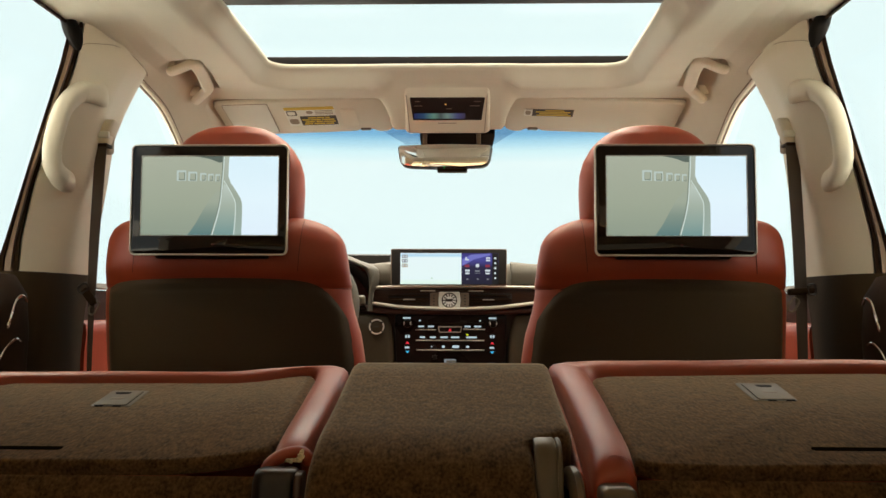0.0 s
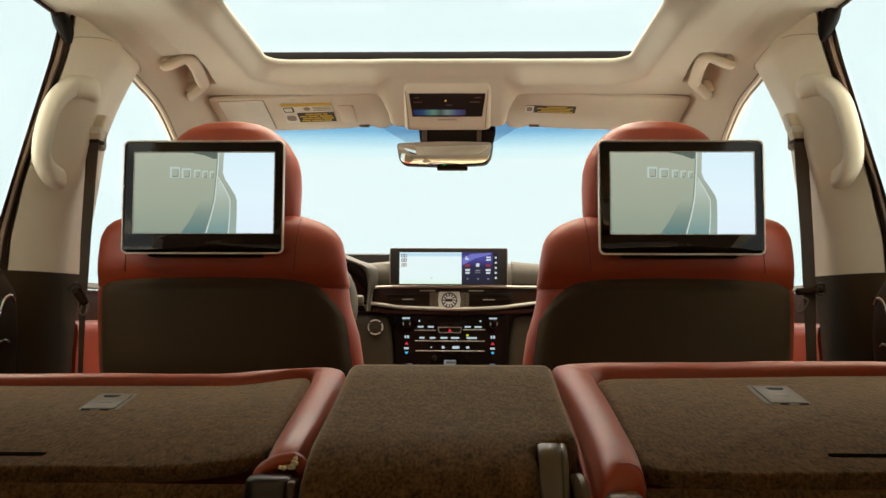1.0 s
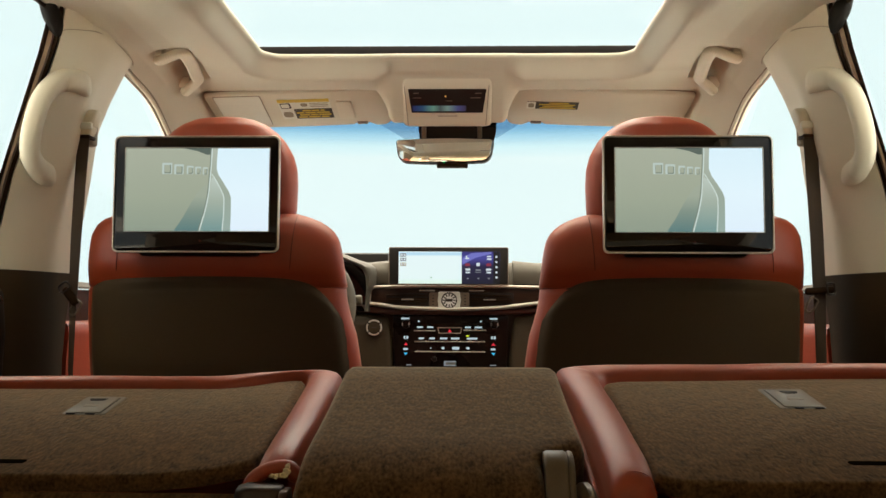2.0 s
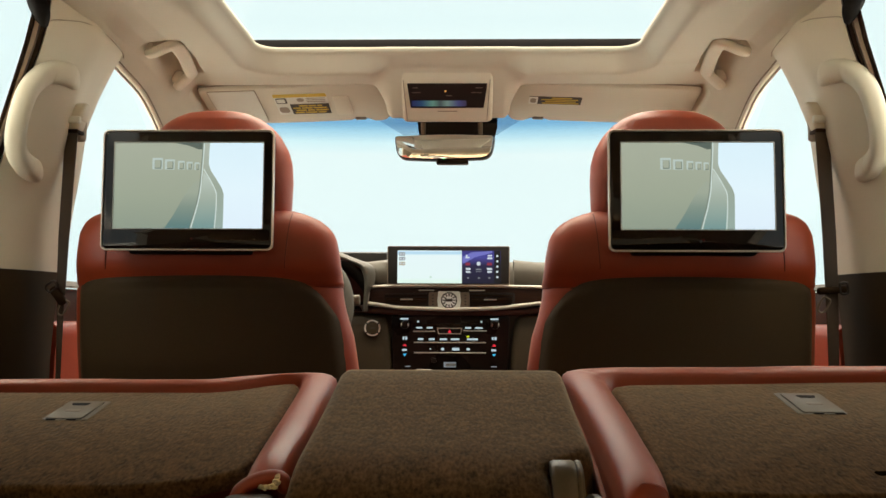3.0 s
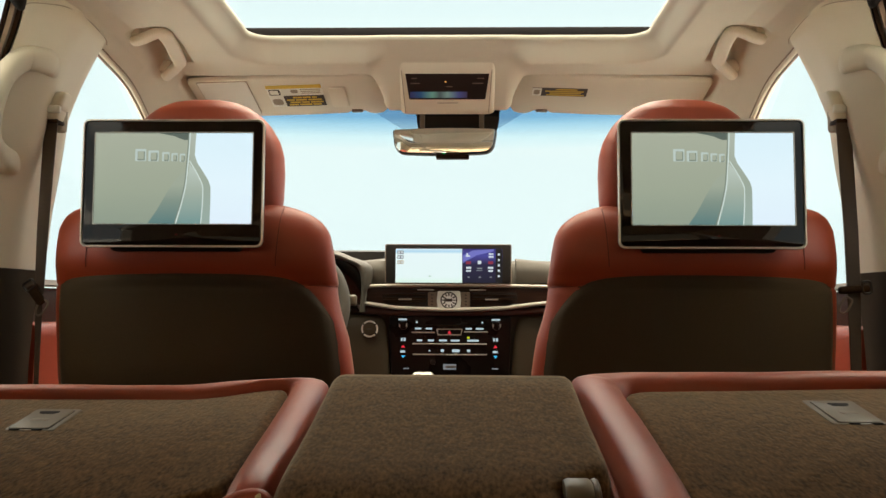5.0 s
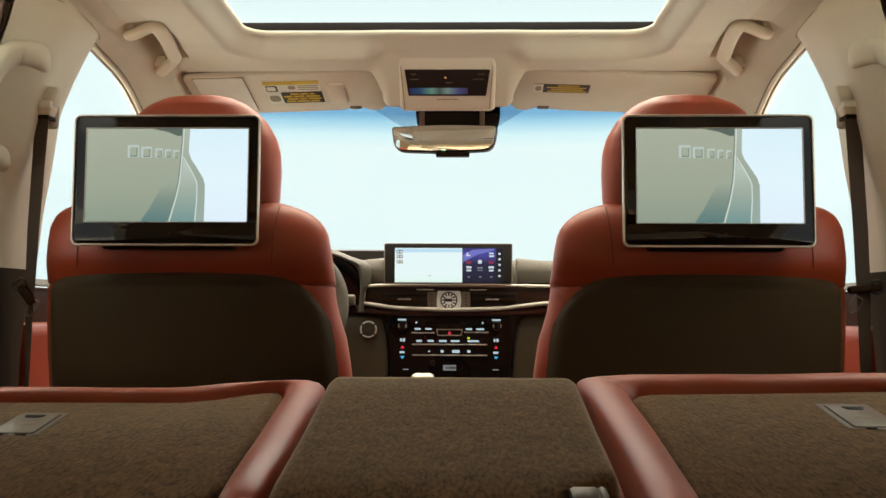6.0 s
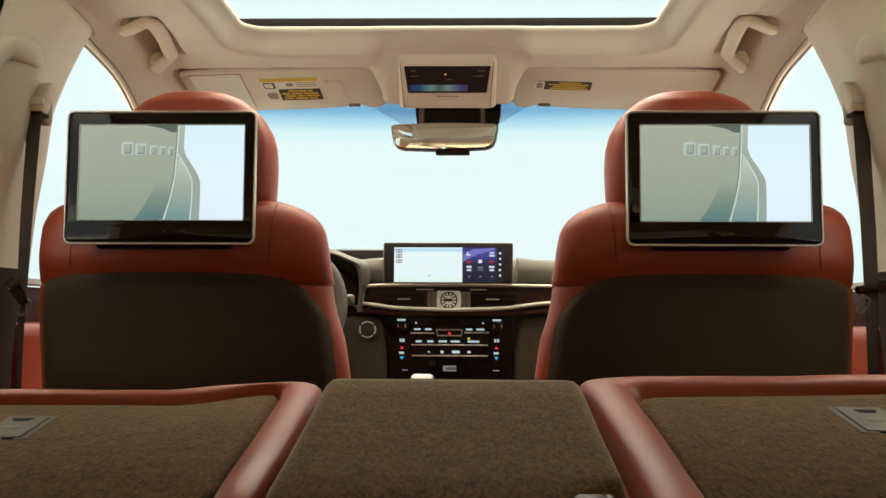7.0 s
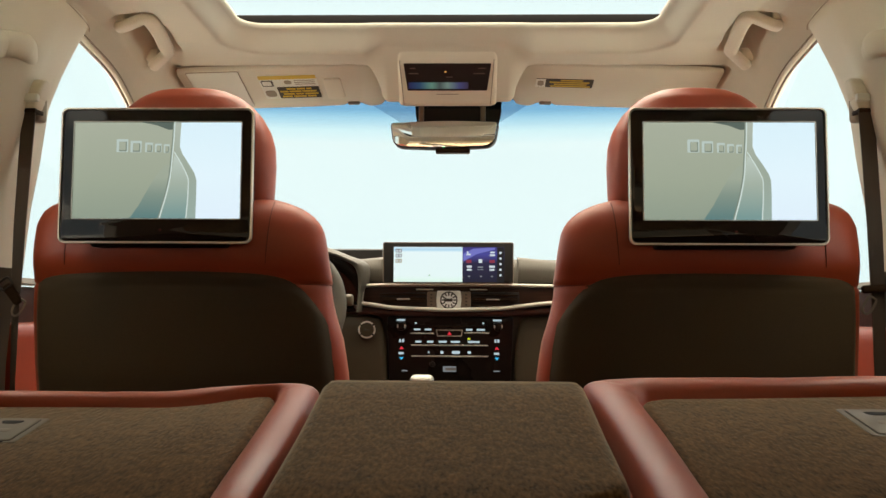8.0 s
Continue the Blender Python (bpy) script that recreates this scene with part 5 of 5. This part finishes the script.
    slot = [tm @ Vector((x, -0.0045, z)) for x, z in fillet([(s * 0.012, 0.012), (s * 0.012, -0.008), (s * 0.026, -0.008), (s * 0.026, 0.012)], 0.005, 3)]
    part("tongue_guide", tube(slot + slot[:1], 0.0022, n=8, up=(0, 1, 0.01)), HINGE_BROWN, b, "dark loop that the webbing runs through")


for s in (-1, 1):
    roof_grip(s)
    pillar_grip(s)
    seat_belt(s)

# ---- dashboard ----
dash = thing("dashboard", (0, 2.85, 0.9), "dark leather dashboard with wood band and silver strips", "dashboard")
prof = [(2.86, 1.00), (2.80, 1.02), (2.775, 1.20), (2.772, 1.285), (2.79, 1.335), (2.812, 1.358), (2.86, 1.372), (2.95, 1.376), (3.10, 1.36), (3.13, 1.0)]
rings = []
for x in np.linspace(-0.735, 0.735, 25):
    sag = 0.030 * (abs(x) / 0.735) ** 2
    hump = -0.006 * math.exp(-(x / 0.2) ** 2)
    rings.append([(x, y, z - sag * ease(1.2, 1.37, z) + hump) for y, z in prof])
part("upper_pad", loft(rings), GREY_LEATHER, dash, "grey leather dashboard top", sharp=50)
part("pad_joint", box(0.208, 0.2105, 2.768, 2.80, 1.295, 1.352, 0.001), BLACK, dash, "seam in the dashboard pad")
part("pad_joint", box(-0.2105, -0.208, 2.768, 2.80, 1.295, 1.352, 0.001), BLACK, dash, "seam in the dashboard pad")
for s in (-1, 1):
    part("end_pad", loft([[(x, y, z) for y, z in ((2.775, 1.292), (2.758, 1.298), (2.752, 1.33), (2.768, 1.362 - 0.10 * abs(abs(x) - 0.18)), (2.82, 1.372 - 0.10 * abs(abs(x) - 0.18)), (2.83, 1.292))] for x in ((0.184, 0.19, 0.25, 0.32, 0.40) if s > 0 else (-0.184, -0.19, -0.21, -0.23, -0.243))]), GREY_LEATHER, dash, "padded grey block beside the display", sharp=50)
# instrument hood: a padded roll round the dark opening
inner = [(-0.2526, 1.2150), (-0.2480, 1.2628), (-0.2480, 1.2885), (-0.2525, 1.3206), (-0.2637, 1.3400), (-0.2865, 1.3527), (-0.3092, 1.3604), (-0.36, 1.372), (-0.445, 1.378)]
outer = [(-0.2400, 1.2150), (-0.2380, 1.2628), (-0.2260, 1.2920), (-0.2235, 1.3350), (-0.2400, 1.3545), (-0.2790, 1.3690), (-0.3239, 1.3865), (-0.37, 1.396), (-0.445, 1.400)]
def arch(pts):
    whole = pts + [(-0.89 - x, z) for x, z in pts[-2::-1]]
    return curve_through([(x, 0, z) for x, z in whole], 5)
rings = []
for t, y in ((0.0, 2.86), (0.0, 2.705), (0.06, 2.686), (0.22, 2.675), (0.45, 2.674), (0.72, 2.684), (0.95, 2.712), (1.02, 2.75), (1.02, 2.90)):
    rings.append([(p.x + (q.x - p.x) * t, y, p.z + (q.z - p.z) * t) for p, q in zip(arch(inner), arch(outer))])
part("instrument_hood", loft(rings, caps=False, closed=False), GREY_LEATHER, dash, "grey leather hood over the instruments", sharp=60)
part("instrument_panel", prism([(p.x, p.z) for p in arch(inner)], 0.02, 0, facing(0, 2.765, 0)), GLOSS_BLACK, dash, "dark instrument panel")
part("cowl", loft([[(x, y, z) for y, z in ((2.92, 1.34), (2.925, 1.398), (2.95, 1.4035), (3.00, 1.4035), (3.02, 1.34))] for x in (-0.64, -0.50, -0.36, -0.212, -0.205)]), BLACK, dash, "black cowl under the windscreen", sharp=50)
# wood band with silver strips
band_o = [(-0.236, 1.284), (-0.226, 1.2875), (0.0, 1.290), (0.30, 1.288), (0.62, 1.280), (0.62, 1.245), (0.30, 1.238), (0.19, 1.229), (0.0, 1.223), (-0.19, 1.228), (-0.232, 1.235), (-0.238, 1.25)]
part("wood_band", prism(band_o, 0.05, 0.002, facing(0, 2.775, 0)), WOOD, dash, "dark glossy wood band")
def strip_line(pts, y, a, b, name, mt, label):
    return part(name, tube(curve_through([(x, y, z) for x, z in pts], 6), a, b, n=10, up=(0, 0, 1)), mt, dash, label, sharp=70)
strip_line([(-0.2440, 1.238), (-0.2415, 1.255), (-0.2390, 1.275), (-0.2300, 1.2860), (-0.15, 1.2885), (0.0, 1.2895), (0.15, 1.289), (0.30, 1.287), (0.62, 1.28)], 2.724, 0.006, 0.0050, "upper_strip", SATIN, "satin silver strip over the vents")
strip_line([(-0.2430, 1.2405), (-0.238, 1.2385), (-0.20, 1.2335), (-0.15, 1.227), (-0.075, 1.224), (0.0, 1.2225), (0.075, 1.224), (0.15, 1.228), (0.20, 1.234), (0.30, 1.243), (0.62, 1.252)], 2.720, 0.008, 0.0062, "lower_strip", SATIN, "satin silver strip under the vents")
part("lower_pad", prism([(-0.27, 1.236), (-0.19, 1.224), (0.0, 1.218), (0.19, 1.224), (0.32, 1.237), (0.62, 1.245), (0.62, 1.215), (0.25, 1.212), (0.15, 1.205), (-0.15, 1.205), (-0.25, 1.21)], 0.03, 0.006, facing(0, 2.765, 0), 3), BROWN_LEATHER, dash, "red-brown leather lip")
# vents
def vent(x0, x1, tab):
    v = part("air_vent", prism(fillet([(x0, 1.2705), (x0, 1.2275), (x1, 1.2275), (x1, 1.2705)] if abs(x0) < abs(x1) else [(x0, 1.266), (x0 + 0.004, 1.236), (x1, 1.2275), (x1, 1.2705)], 0.003, 3), 0.0025, 0.0005, facing(0, 2.7255, 0)), BLACK, dash, "black air vent")
    for k in range(4):
        z = 1.2345 + 0.0095 * k
        part("vent_slat", box(x0 + 0.004, x1 - 0.004, 2.7165, 2.7235, z - 0.0012, z + 0.0012, 0.0005), DARK_TRIM, v)
    part("vent_tab", box(tab - 0.018, tab + 0.018, 2.711, 2.7175, 1.2485, 1.2525, 0.001), SILVER, v, "silver vent tab")
    part("vent_blade", box(x0 + 0.006, x1 - 0.004, 2.7130, 2.718, 1.2475, 1.2505, 0.0008), DARK_TRIM, v)
    part("strip_accent", box(tab - 0.001 + (0.035 if tab < 0 else -0.06), tab + (0.06 if tab < 0 else -0.035) + 0.02, 2.7165, 2.7235, 1.2755, 1.2790, 0.0008), SATIN, v, "bright accent over the vent")
vent(-0.193, -0.064, -0.128)
vent(0.053, 0.184, 0.113)
# clock
ck = thing("dashboard_clock", (-0.0055, 2.715, 1.2485), "analogue clock with a white face in a silver frame", "clock")
part("flank", prism(rrect(0.118, 0.046, 0.004, 3), 0.006, 0.001, facing(-0.0055, 2.7255, 1.2485)), GREY_PLASTIC, ck, "grey panel beside the clock")
part("frame", prism(fillet([(-0.031, 0.0255), (-0.034, 0.0), (-0.031, -0.0255), (0.031, -0.0255), (0.034, 0.0), (0.031, 0.0255)], 0.004, 3), 0.010, 0.002, facing(-0.0055, 2.7255, 1.2485), 3), WHITE_CARD, ck, "pale silver clock frame")
CLOCK_FACE = surface("white_clock_face", (0.82, 0.82, 0.78), 0.35, vary=0.02)
part("ring", lathe([(0.0235, 0), (0.0235, 0.0010), (0.022, 0.0014), (0.001, 0.0014)], facing(-0.0055, 2.7155, 1.2485), 36), BLACK_PRINT, ck, "black ring of hour marks")
part("face", lathe([(0.0200, 0), (0.0200, 0.0008), (0.001, 0.0008)], facing(-0.0055, 2.7143, 1.2485), 36), CLOCK_FACE, ck, "white clock face")
for k in range(12):
    a = 30 * k
    mk = facing(-0.0055, 2.7136, 1.2485) @ pose(0, 0, 0, 0, 0, a)
    part("hour_mark", box(-0.0018, 0.0018, 0.0120, 0.0195, 0, 0.0006, 0, 2, mk), BLACK_PRINT, ck)
for a, ln, wd in ((-65, 0.0105, 0.0016), (62, 0.015, 0.0012)):
    part("pointer", box(-wd, wd, -0.003, ln, 0.0006, 0.0014, 0, 2, facing(-0.0055, 2.7134, 1.2485) @ pose(0, 0, 0, 0, 0, a)), BLACK_PRINT, ck, "black clock pointer")
part("dial_bar", box(-0.012, 0.010, -0.004, 0.004, 0.0004, 0.0008, 0, 2, facing(-0.0055, 2.7134, 1.2485)), BLACK_PRINT, ck)
for sx in (-1, 1):
    for k in range(4):
        part("marker_dot", box(-0.0055 + sx * 0.047 - 0.0025, -0.0055 + sx * 0.047 + 0.0025, 2.7185, 2.7196, 1.2345 + 0.009 * k, 1.2375 + 0.009 * k), BLACK_PRINT, ck)

# navigation display
nav = thing("navigation_display", (-0.0075, 2.70, 1.295), "wide navigation screen standing on the dashboard", "screen")
part("case", prism(rrect(0.3485, 0.110, 0.005, 4), 0.020, 0.002, facing(-0.0075, 2.715, 1.3475)), BLACK, nav, "black display case")
part("rim", loft([[(-0.0075 + x, y, 1.3475 + z) for x, z in rrect(w, h, 0.005, 4)] for w, h, y in ((0.349, 0.1105, 2.700), (0.3505, 0.112, 2.697), (0.349, 0.1105, 2.6945), (0.345, 0.1065, 2.6945), (0.344, 0.1055, 2.697))], caps=False), GREY_PLASTIC, nav, "grey satin rim")
MAP = lit("map_page", [(0.0, (0.72, 0.92, 0.80)), (0.18, (0.78, 0.93, 0.92)), (0.85, (0.78, 0.92, 0.93)), (0.92, (0.42, 0.68, 0.85)), (1.0, (0.70, 0.86, 0.93))], 1.0, 2, (1.2965, 1.3905))
MENU = lit("menu_page", [(0.0, (0.012, 0.012, 0.03)), (0.55, (0.02, 0.018, 0.055)), (0.8, (0.06, 0.06, 0.30)), (1.0, (0.035, 0.03, 0.16))], 1.0, 2, (1.2965, 1.3905))
SWEEP = glow("menu_sweep", (0.16, 0.17, 0.52), 1.0)
ICON = glow("white_icon", (0.62, 0.70, 0.74), 1.0)
ICON_DIM = glow("grey_icon", (0.20, 0.22, 0.24), 1.0)
ICON_RED = glow("red_icon", (0.24, 0.03, 0.06), 1.0)
SIDEBAR = glow("icon_column", (0.01, 0.01, 0.012), 1.0)
ny = 2.6952
dp = part("map_view", flat([(-0.1535, 1.2965), (0.0310, 1.2965), (0.0310, 1.3905), (-0.1535, 1.3905)], ny), MAP, nav, "pale map page")
mn = part("menu_view", flat([(0.0315, 1.2965), (0.1420, 1.2965), (0.1420, 1.3905), (0.0315, 1.3905)], ny), MENU, nav, "dark blue menu page")
ny -= 0.0006
part("menu_sweep", flat([(0.033, 1.352), (0.070, 1.372), (0.118, 1.384), (0.118, 1.3895), (0.06, 1.386), (0.033, 1.372)], ny), SWEEP, mn)
part("icon_column", flat([(0.1235, 1.297), (0.1415, 1.297), (0.1415, 1.390), (0.1235, 1.390)], ny), SIDEBAR, mn)
ny -= 0.0005
def chip(x, z, w, h, mt, parent, name="icon", r=0.0015):
    part(name, prism(rrect(w, h, r, 3), 0.0004, 0, facing(x, ny, z)), mt, parent)
for z in (1.375, 1.360, 1.345, 1.330, 1.315):
    chip(0.1325, z, 0.006, 0.006, ICON, mn)
for x, z, w, h, mt in ((0.047, 1.3705, 0.012, 0.004, ICON), (0.045, 1.374, 0.004, 0.010, ICON), (0.111, 1.3760, 0.013, 0.0045, ICON), (0.111, 1.3685, 0.014, 0.0050, ICON), (0.048, 1.352, 0.014, 0.008, ICON_RED), (0.079, 1.353, 0.010, 0.010, ICON), (0.110, 1.352, 0.014, 0.008, ICON_RED),
                       (0.049, 1.338, 0.014, 0.006, ICON), (0.079, 1.3365, 0.015, 0.004, ICON_DIM), (0.079, 1.330, 0.017, 0.0018, ICON_DIM), (0.110, 1.338, 0.015, 0.006, ICON), (0.049, 1.3295, 0.013, 0.005, ICON), (0.110, 1.3295, 0.013, 0.005, ICON), (0.049, 1.312, 0.006, 0.004, ICON_DIM), (0.080, 1.312, 0.006, 0.004, ICON_DIM), (0.110, 1.312, 0.006, 0.004, ICON_DIM)):
    chip(x, z, w, h, mt, mn)
for z, mt in ((1.380, ICON_DIM), (1.367, ICON_DIM), (1.353, surface("map_button", (0.5, 0.45, 0.3), 0.5))):
    chip(-0.1400, z, 0.017, 0.010, mt, dp)
    for sx in (-1, 1):
        part("icon_mark", prism(rrect(0.005, 0.006, 0.001, 2), 0.0004, 0, facing(-0.1400 + sx * 0.0042, ny - 0.0005, z)), ICON, dp)
chip(-0.058, 1.3145, 0.006, 0.003, surface("map_mark", (0.4, 0.7, 0.5), 0.5), dp, "map_mark")

# centre stack
st = thing("climate_panel", (0, 2.74, 1.03), "glossy black climate panel with knobs, buttons and silver bars", "control panel")
part("panel", prism(fillet([(-0.172, 1.206), (-0.164, 1.00), (0.164, 1.00), (0.172, 1.206)], 0.01, 4), 0.03, 0.004, facing(-0.002, 2.775, 0)), PANEL_BLACK, st, "glossy black panel")
sy = 2.7452
LAMP_WHITE = glow("white_caption", (0.44, 0.56, 0.61), 1.0)
LAMP_RED = glow("red_arrow", (0.70, 0.03, 0.05), 1.0)
LAMP_BLUE = glow("blue_arrow", (0.05, 0.45, 0.75), 1.0)
LAMP_YELLOW = glow("yellow_green_light", (0.55, 0.65, 0.02), 1.0)
def mark(x, z, w, h, mt, name="caption_bar", y=None, r=0.0012):
    part(name, prism(rrect(w, h, min(r, h * 0.4), 2), 0.0010, 0, facing(x, y or sy, z)), mt, st)
# silver bars with button rows
def bar(x0, x1, z):
    b = part("silver_bar", box(x0, x1, sy - 0.006, sy - 0.0005, z - 0.0018, z + 0.0018, 0.0010, 2), BUTTON_BAR, st, "satin silver bar")
bar(-0.110, -0.046, 1.1585)
bar(0.036, 0.104, 1.1605)
bar(-0.108, 0.101, 1.1265)
bar(-0.107, 0.101, 1.0970)
part("hazard_frame", loft([[(-0.004 + x, y, 1.1590 + z) for x, z in fillet([(-0.037, 0.010), (-0.033, -0.0085), (0.033, -0.0085), (0.037, 0.010)], 0.002, 2)] for y, k in ((sy, 1), (sy - 0.005, 1))] + [[(-0.004 + x, y, 1.1590 + z) for x, z in fillet([(-0.034, 0.0075), (-0.031, -0.006), (0.031, -0.006), (0.034, 0.0075)], 0.002, 2)] for y in (sy - 0.005, sy)], caps=False), BUTTON_BAR, st, "silver frame of the hazard button")
part("hazard_button", prism([(-0.006, -0.004), (0.006, -0.004), (0.0, 0.0065)], 0.001, 0, facing(-0.004, sy - 0.001, 1.1580)), LAMP_RED, st, "red hazard triangle")
part("disc_slot", box(-0.095, 0.10, sy - 0.0015, sy, 1.1795, 1.1815, 0.0005), RUBBER, st, "dark disc slot")
part("slot_lip", box(-0.090, 0.095, sy - 0.0025, sy, 1.1765, 1.1785, 0.0005), DARK_TRIM, st, "slot lip")
for x in (-0.134, 0.128):
    kf = facing(x, sy, 1.1785)
    kb = part("knob", lathe([(0.0118, 0), (0.0114, 0.012), (0.0100, 0.016), (0.001, 0.0165)], kf, 26), PANEL_BLACK, st, "dark rotary knob", sharp=50)
    part("knob_ring", lathe([(0.0135, 0), (0.0135, 0.004), (0.0116, 0.006)], kf, 26), HINGE_BROWN, kb, "grey-brown knob ring")
    # pale pieces stand in for the highlights left and right on the knob
    for sx in (-1, 1):
        part("knob_glint", box(sx * 0.0098 - 0.0016, sx * 0.0098 + 0.0016, -0.0050, 0.0040, 0.0120, 0.0168, 0.0008, 2, kf), BUTTON_BAR, kb, "pale piece painting a highlight on the knob")
    mark(x - 0.002, 1.1945, 0.024, 0.005, LAMP_WHITE)
for x, w in ((-0.092, 0.018), (-0.062, 0.018), (0.050, 0.018), (0.081, 0.022)):
    mark(x, 1.1690, w, 0.005, LAMP_WHITE)
for x in (-0.096, 0.088):
    mark(x, 1.1865, 0.0055, 0.0055, LAMP_WHITE, "caption_dot", None, 0.0025)
for x, w in ((-0.088, 0.016), (-0.056, 0.017), (-0.022, 0.022), (0.012, 0.025), (0.062, 0.032)):
    mark(x, 1.1360, w, 0.0055, LAMP_WHITE)
mark(0.049, 1.1440, 0.008, 0.005, LAMP_YELLOW, "indicator")
for x, w, h in ((-0.060, 0.005, 0.004), (-0.024, 0.009, 0.008), (0.014, 0.022, 0.008), (0.050, 0.010, 0.007)):
    mark(x, 1.1075, w, h, LAMP_WHITE, "pictogram", None, 0.003)
for x in (-0.135, 0.124):
    mark(x - 0.003, 1.1385, 0.005, 0.009, LAMP_WHITE)
    mark(x + 0.005, 1.1385, 0.006, 0.009, LAMP_WHITE)
    part("warmer_arrow", prism([(-0.006, -0.0035), (0.006, -0.0035), (0, 0.0045)], 0.001, 0, facing(x + 0.001, sy, 1.1190)), LAMP_RED, st, "red arrow")
    mark(x, 1.1045, 0.014, 0.006, LAMP_WHITE)
    part("cooler_arrow", prism([(-0.006, 0.0035), (0, -0.0045), (0.006, 0.0035)], 0.001, 0, facing(x + 0.001, sy, 1.0905)), LAMP_BLUE, st, "blue arrow")
mark(-0.003, 1.0625, 0.036, 0.015, ICON_DIM, "socket_mark")
mark(0.000, 1.0625, 0.030, 0.007, surface("dim_print", (0.12, 0.11, 0.09), 0.5), "socket_caption", sy - 0.0006)
mark(-0.125, 1.0575, 0.016, 0.003, ICON_DIM)
mark(0.124, 1.0575, 0.018, 0.003, ICON_DIM)
part("socket_knob", lathe([(0.008, 0), (0.0075, 0.004), (0.001, 0.005)], facing(-0.050, sy, 1.0750), 16), BLACK, st, "small black knob")

# knee pads and start button
for s in (-1, 1):
    rings = []
    for z, w in ((0.90, 0.0), (0.95, 0.0), (1.05, 0.004), (1.12, 0.010), (1.17, 0.020), (1.195, 0.034), (1.206, 0.055)):
        x0, x1 = 0.170 + w * 0.6, 0.36 - w * 0.3
        y0 = 2.735 + 0.4 * w
        rings.append([(s * x0, 2.80, z), (s * x0, y0 + 0.015, z), (s * (x0 + 0.006), y0 + 0.004, z), (s * (x0 + 0.02), y0, z), (s * x1, y0, z), (s * (x1 + 0.01), y0 + 0.02, z), (s * (x1 + 0.01), 2.80, z)])
    part("knee_pad", loft(rings), KNEE, dash, "padded dark knee panel", sharp=50)
sb = thing("start_button", (-0.2285, 2.73, 1.166), "round start button with a chrome ring", "button")
bf = facing(-0.2275, 2.735, 1.1674)
part("ring", lathe([(0.0238, 0), (0.0238, 0.006), (0.0222, 0.008), (0.0200, 0.008), (0.0190, 0.005)], bf, 32), BRIGHT_RING, sb, "chrome ring")
part("cap", lathe([(0.0192, 0), (0.0188, 0.0055), (0.016, 0.0065), (0.001, 0.007)], bf, 32), KNEE, sb, "dark grey cap")
for a in (38, 142, 218, 322):
    part("ring_gap", box(0.0185, 0.0243, -0.0022, 0.0022, 0.0, 0.0086, 0.0008, 2, bf @ pose(0, 0, 0, 0, 0, a)), RUBBER, sb)
part("caption_bar", prism(rrect(0.016, 0.003, 0.001, 2), 0.0008, 0, facing(-0.2275, 2.7282, 1.1674)), BLACK_PRINT, sb)

# steering wheel
sw = thing("steering_wheel", (-0.44, 2.46, 1.22), "dark leather steering wheel behind the driver seat", "steering wheel")
wm = Matrix.Translation((-0.440, 2.455, 1.222)) @ pose(0, 0, 0, 90 - 22)
R, r = 0.178, 0.0155
bm = loft([[((R + r * math.cos(2 * math.pi * j / 12)) * math.cos(a), (R + r * math.cos(2 * math.pi * j / 12)) * math.sin(a), r * 1.1 * math.sin(2 * math.pi * j / 12)) for j in range(12)] for a in np.linspace(0, 2 * math.pi, 49)], caps=False)
bmesh.ops.remove_doubles(bm, verts=bm.verts, dist=1e-5)
bm.transform(wm)
part("rim", bm, GREY_LEATHER, sw, "dark leather rim")
part("hub", lathe([(0.075, -0.03), (0.075, 0.0), (0.06, 0.02), (0.001, 0.028)], wm, 30), BLACK, sw, "black hub")
for a in (0, 180, 270):
    part("spoke", box(0.06, 0.172, -0.02, 0.02, -0.012, 0.004, 0.005, 2, wm @ pose(0, 0, 0, 0, 0, a)), BLACK, sw, "black spoke")
part("column", tube([(-0.44, 2.49, 1.21), (-0.44, 2.80, 1.10)], 0.05, n=16), BLACK, sw, "black steering column")
part("stalk", tube(curve_through([(-0.38, 2.56, 1.225), (-0.30, 2.545, 1.236), (-0.265, 2.53, 1.242), (-0.250, 2.525, 1.245)], 4), 0.010, 0.009, n=12), BLACK, sw, "black column stalk")
part("stalk_tip", loft([[(x, 2.526 + a, 1.2445 + b) for a, b in rrect(0.024 * k, 0.029 * k, 0.009 * k, 4)] for x, k in ((-0.262, 0.8), (-0.260, 0.95), (-0.246, 1.0), (-0.242, 0.92), (-0.240, 0.7))]), PLATE_GREY, sw, "grey tip of the stalk")

# centre console with the gear lever
cc = thing("centre_console", (0, 2.3, 0.56), "dark centre console between the front seats", "centre console")
part("body", box(-0.125, 0.125, 1.82, 2.76, 0.56, 0.985, 0.02, 3), BLACK, cc, "black console body")
gl = thing("gear_lever", (-0.06, 2.35, 0.985), "gear lever with a silver knob on the centre console", "gear lever")
part("shaft", tube([(-0.06, 2.36, 0.985), (-0.06, 2.352, 1.045)], 0.009, n=12), BLACK, gl, "black lever shaft")
part("knob", box(-0.0865, -0.0325, 2.325, 2.378, 1.040, 1.0735, 0.012, 4), SILVER, gl, "satin silver knob")
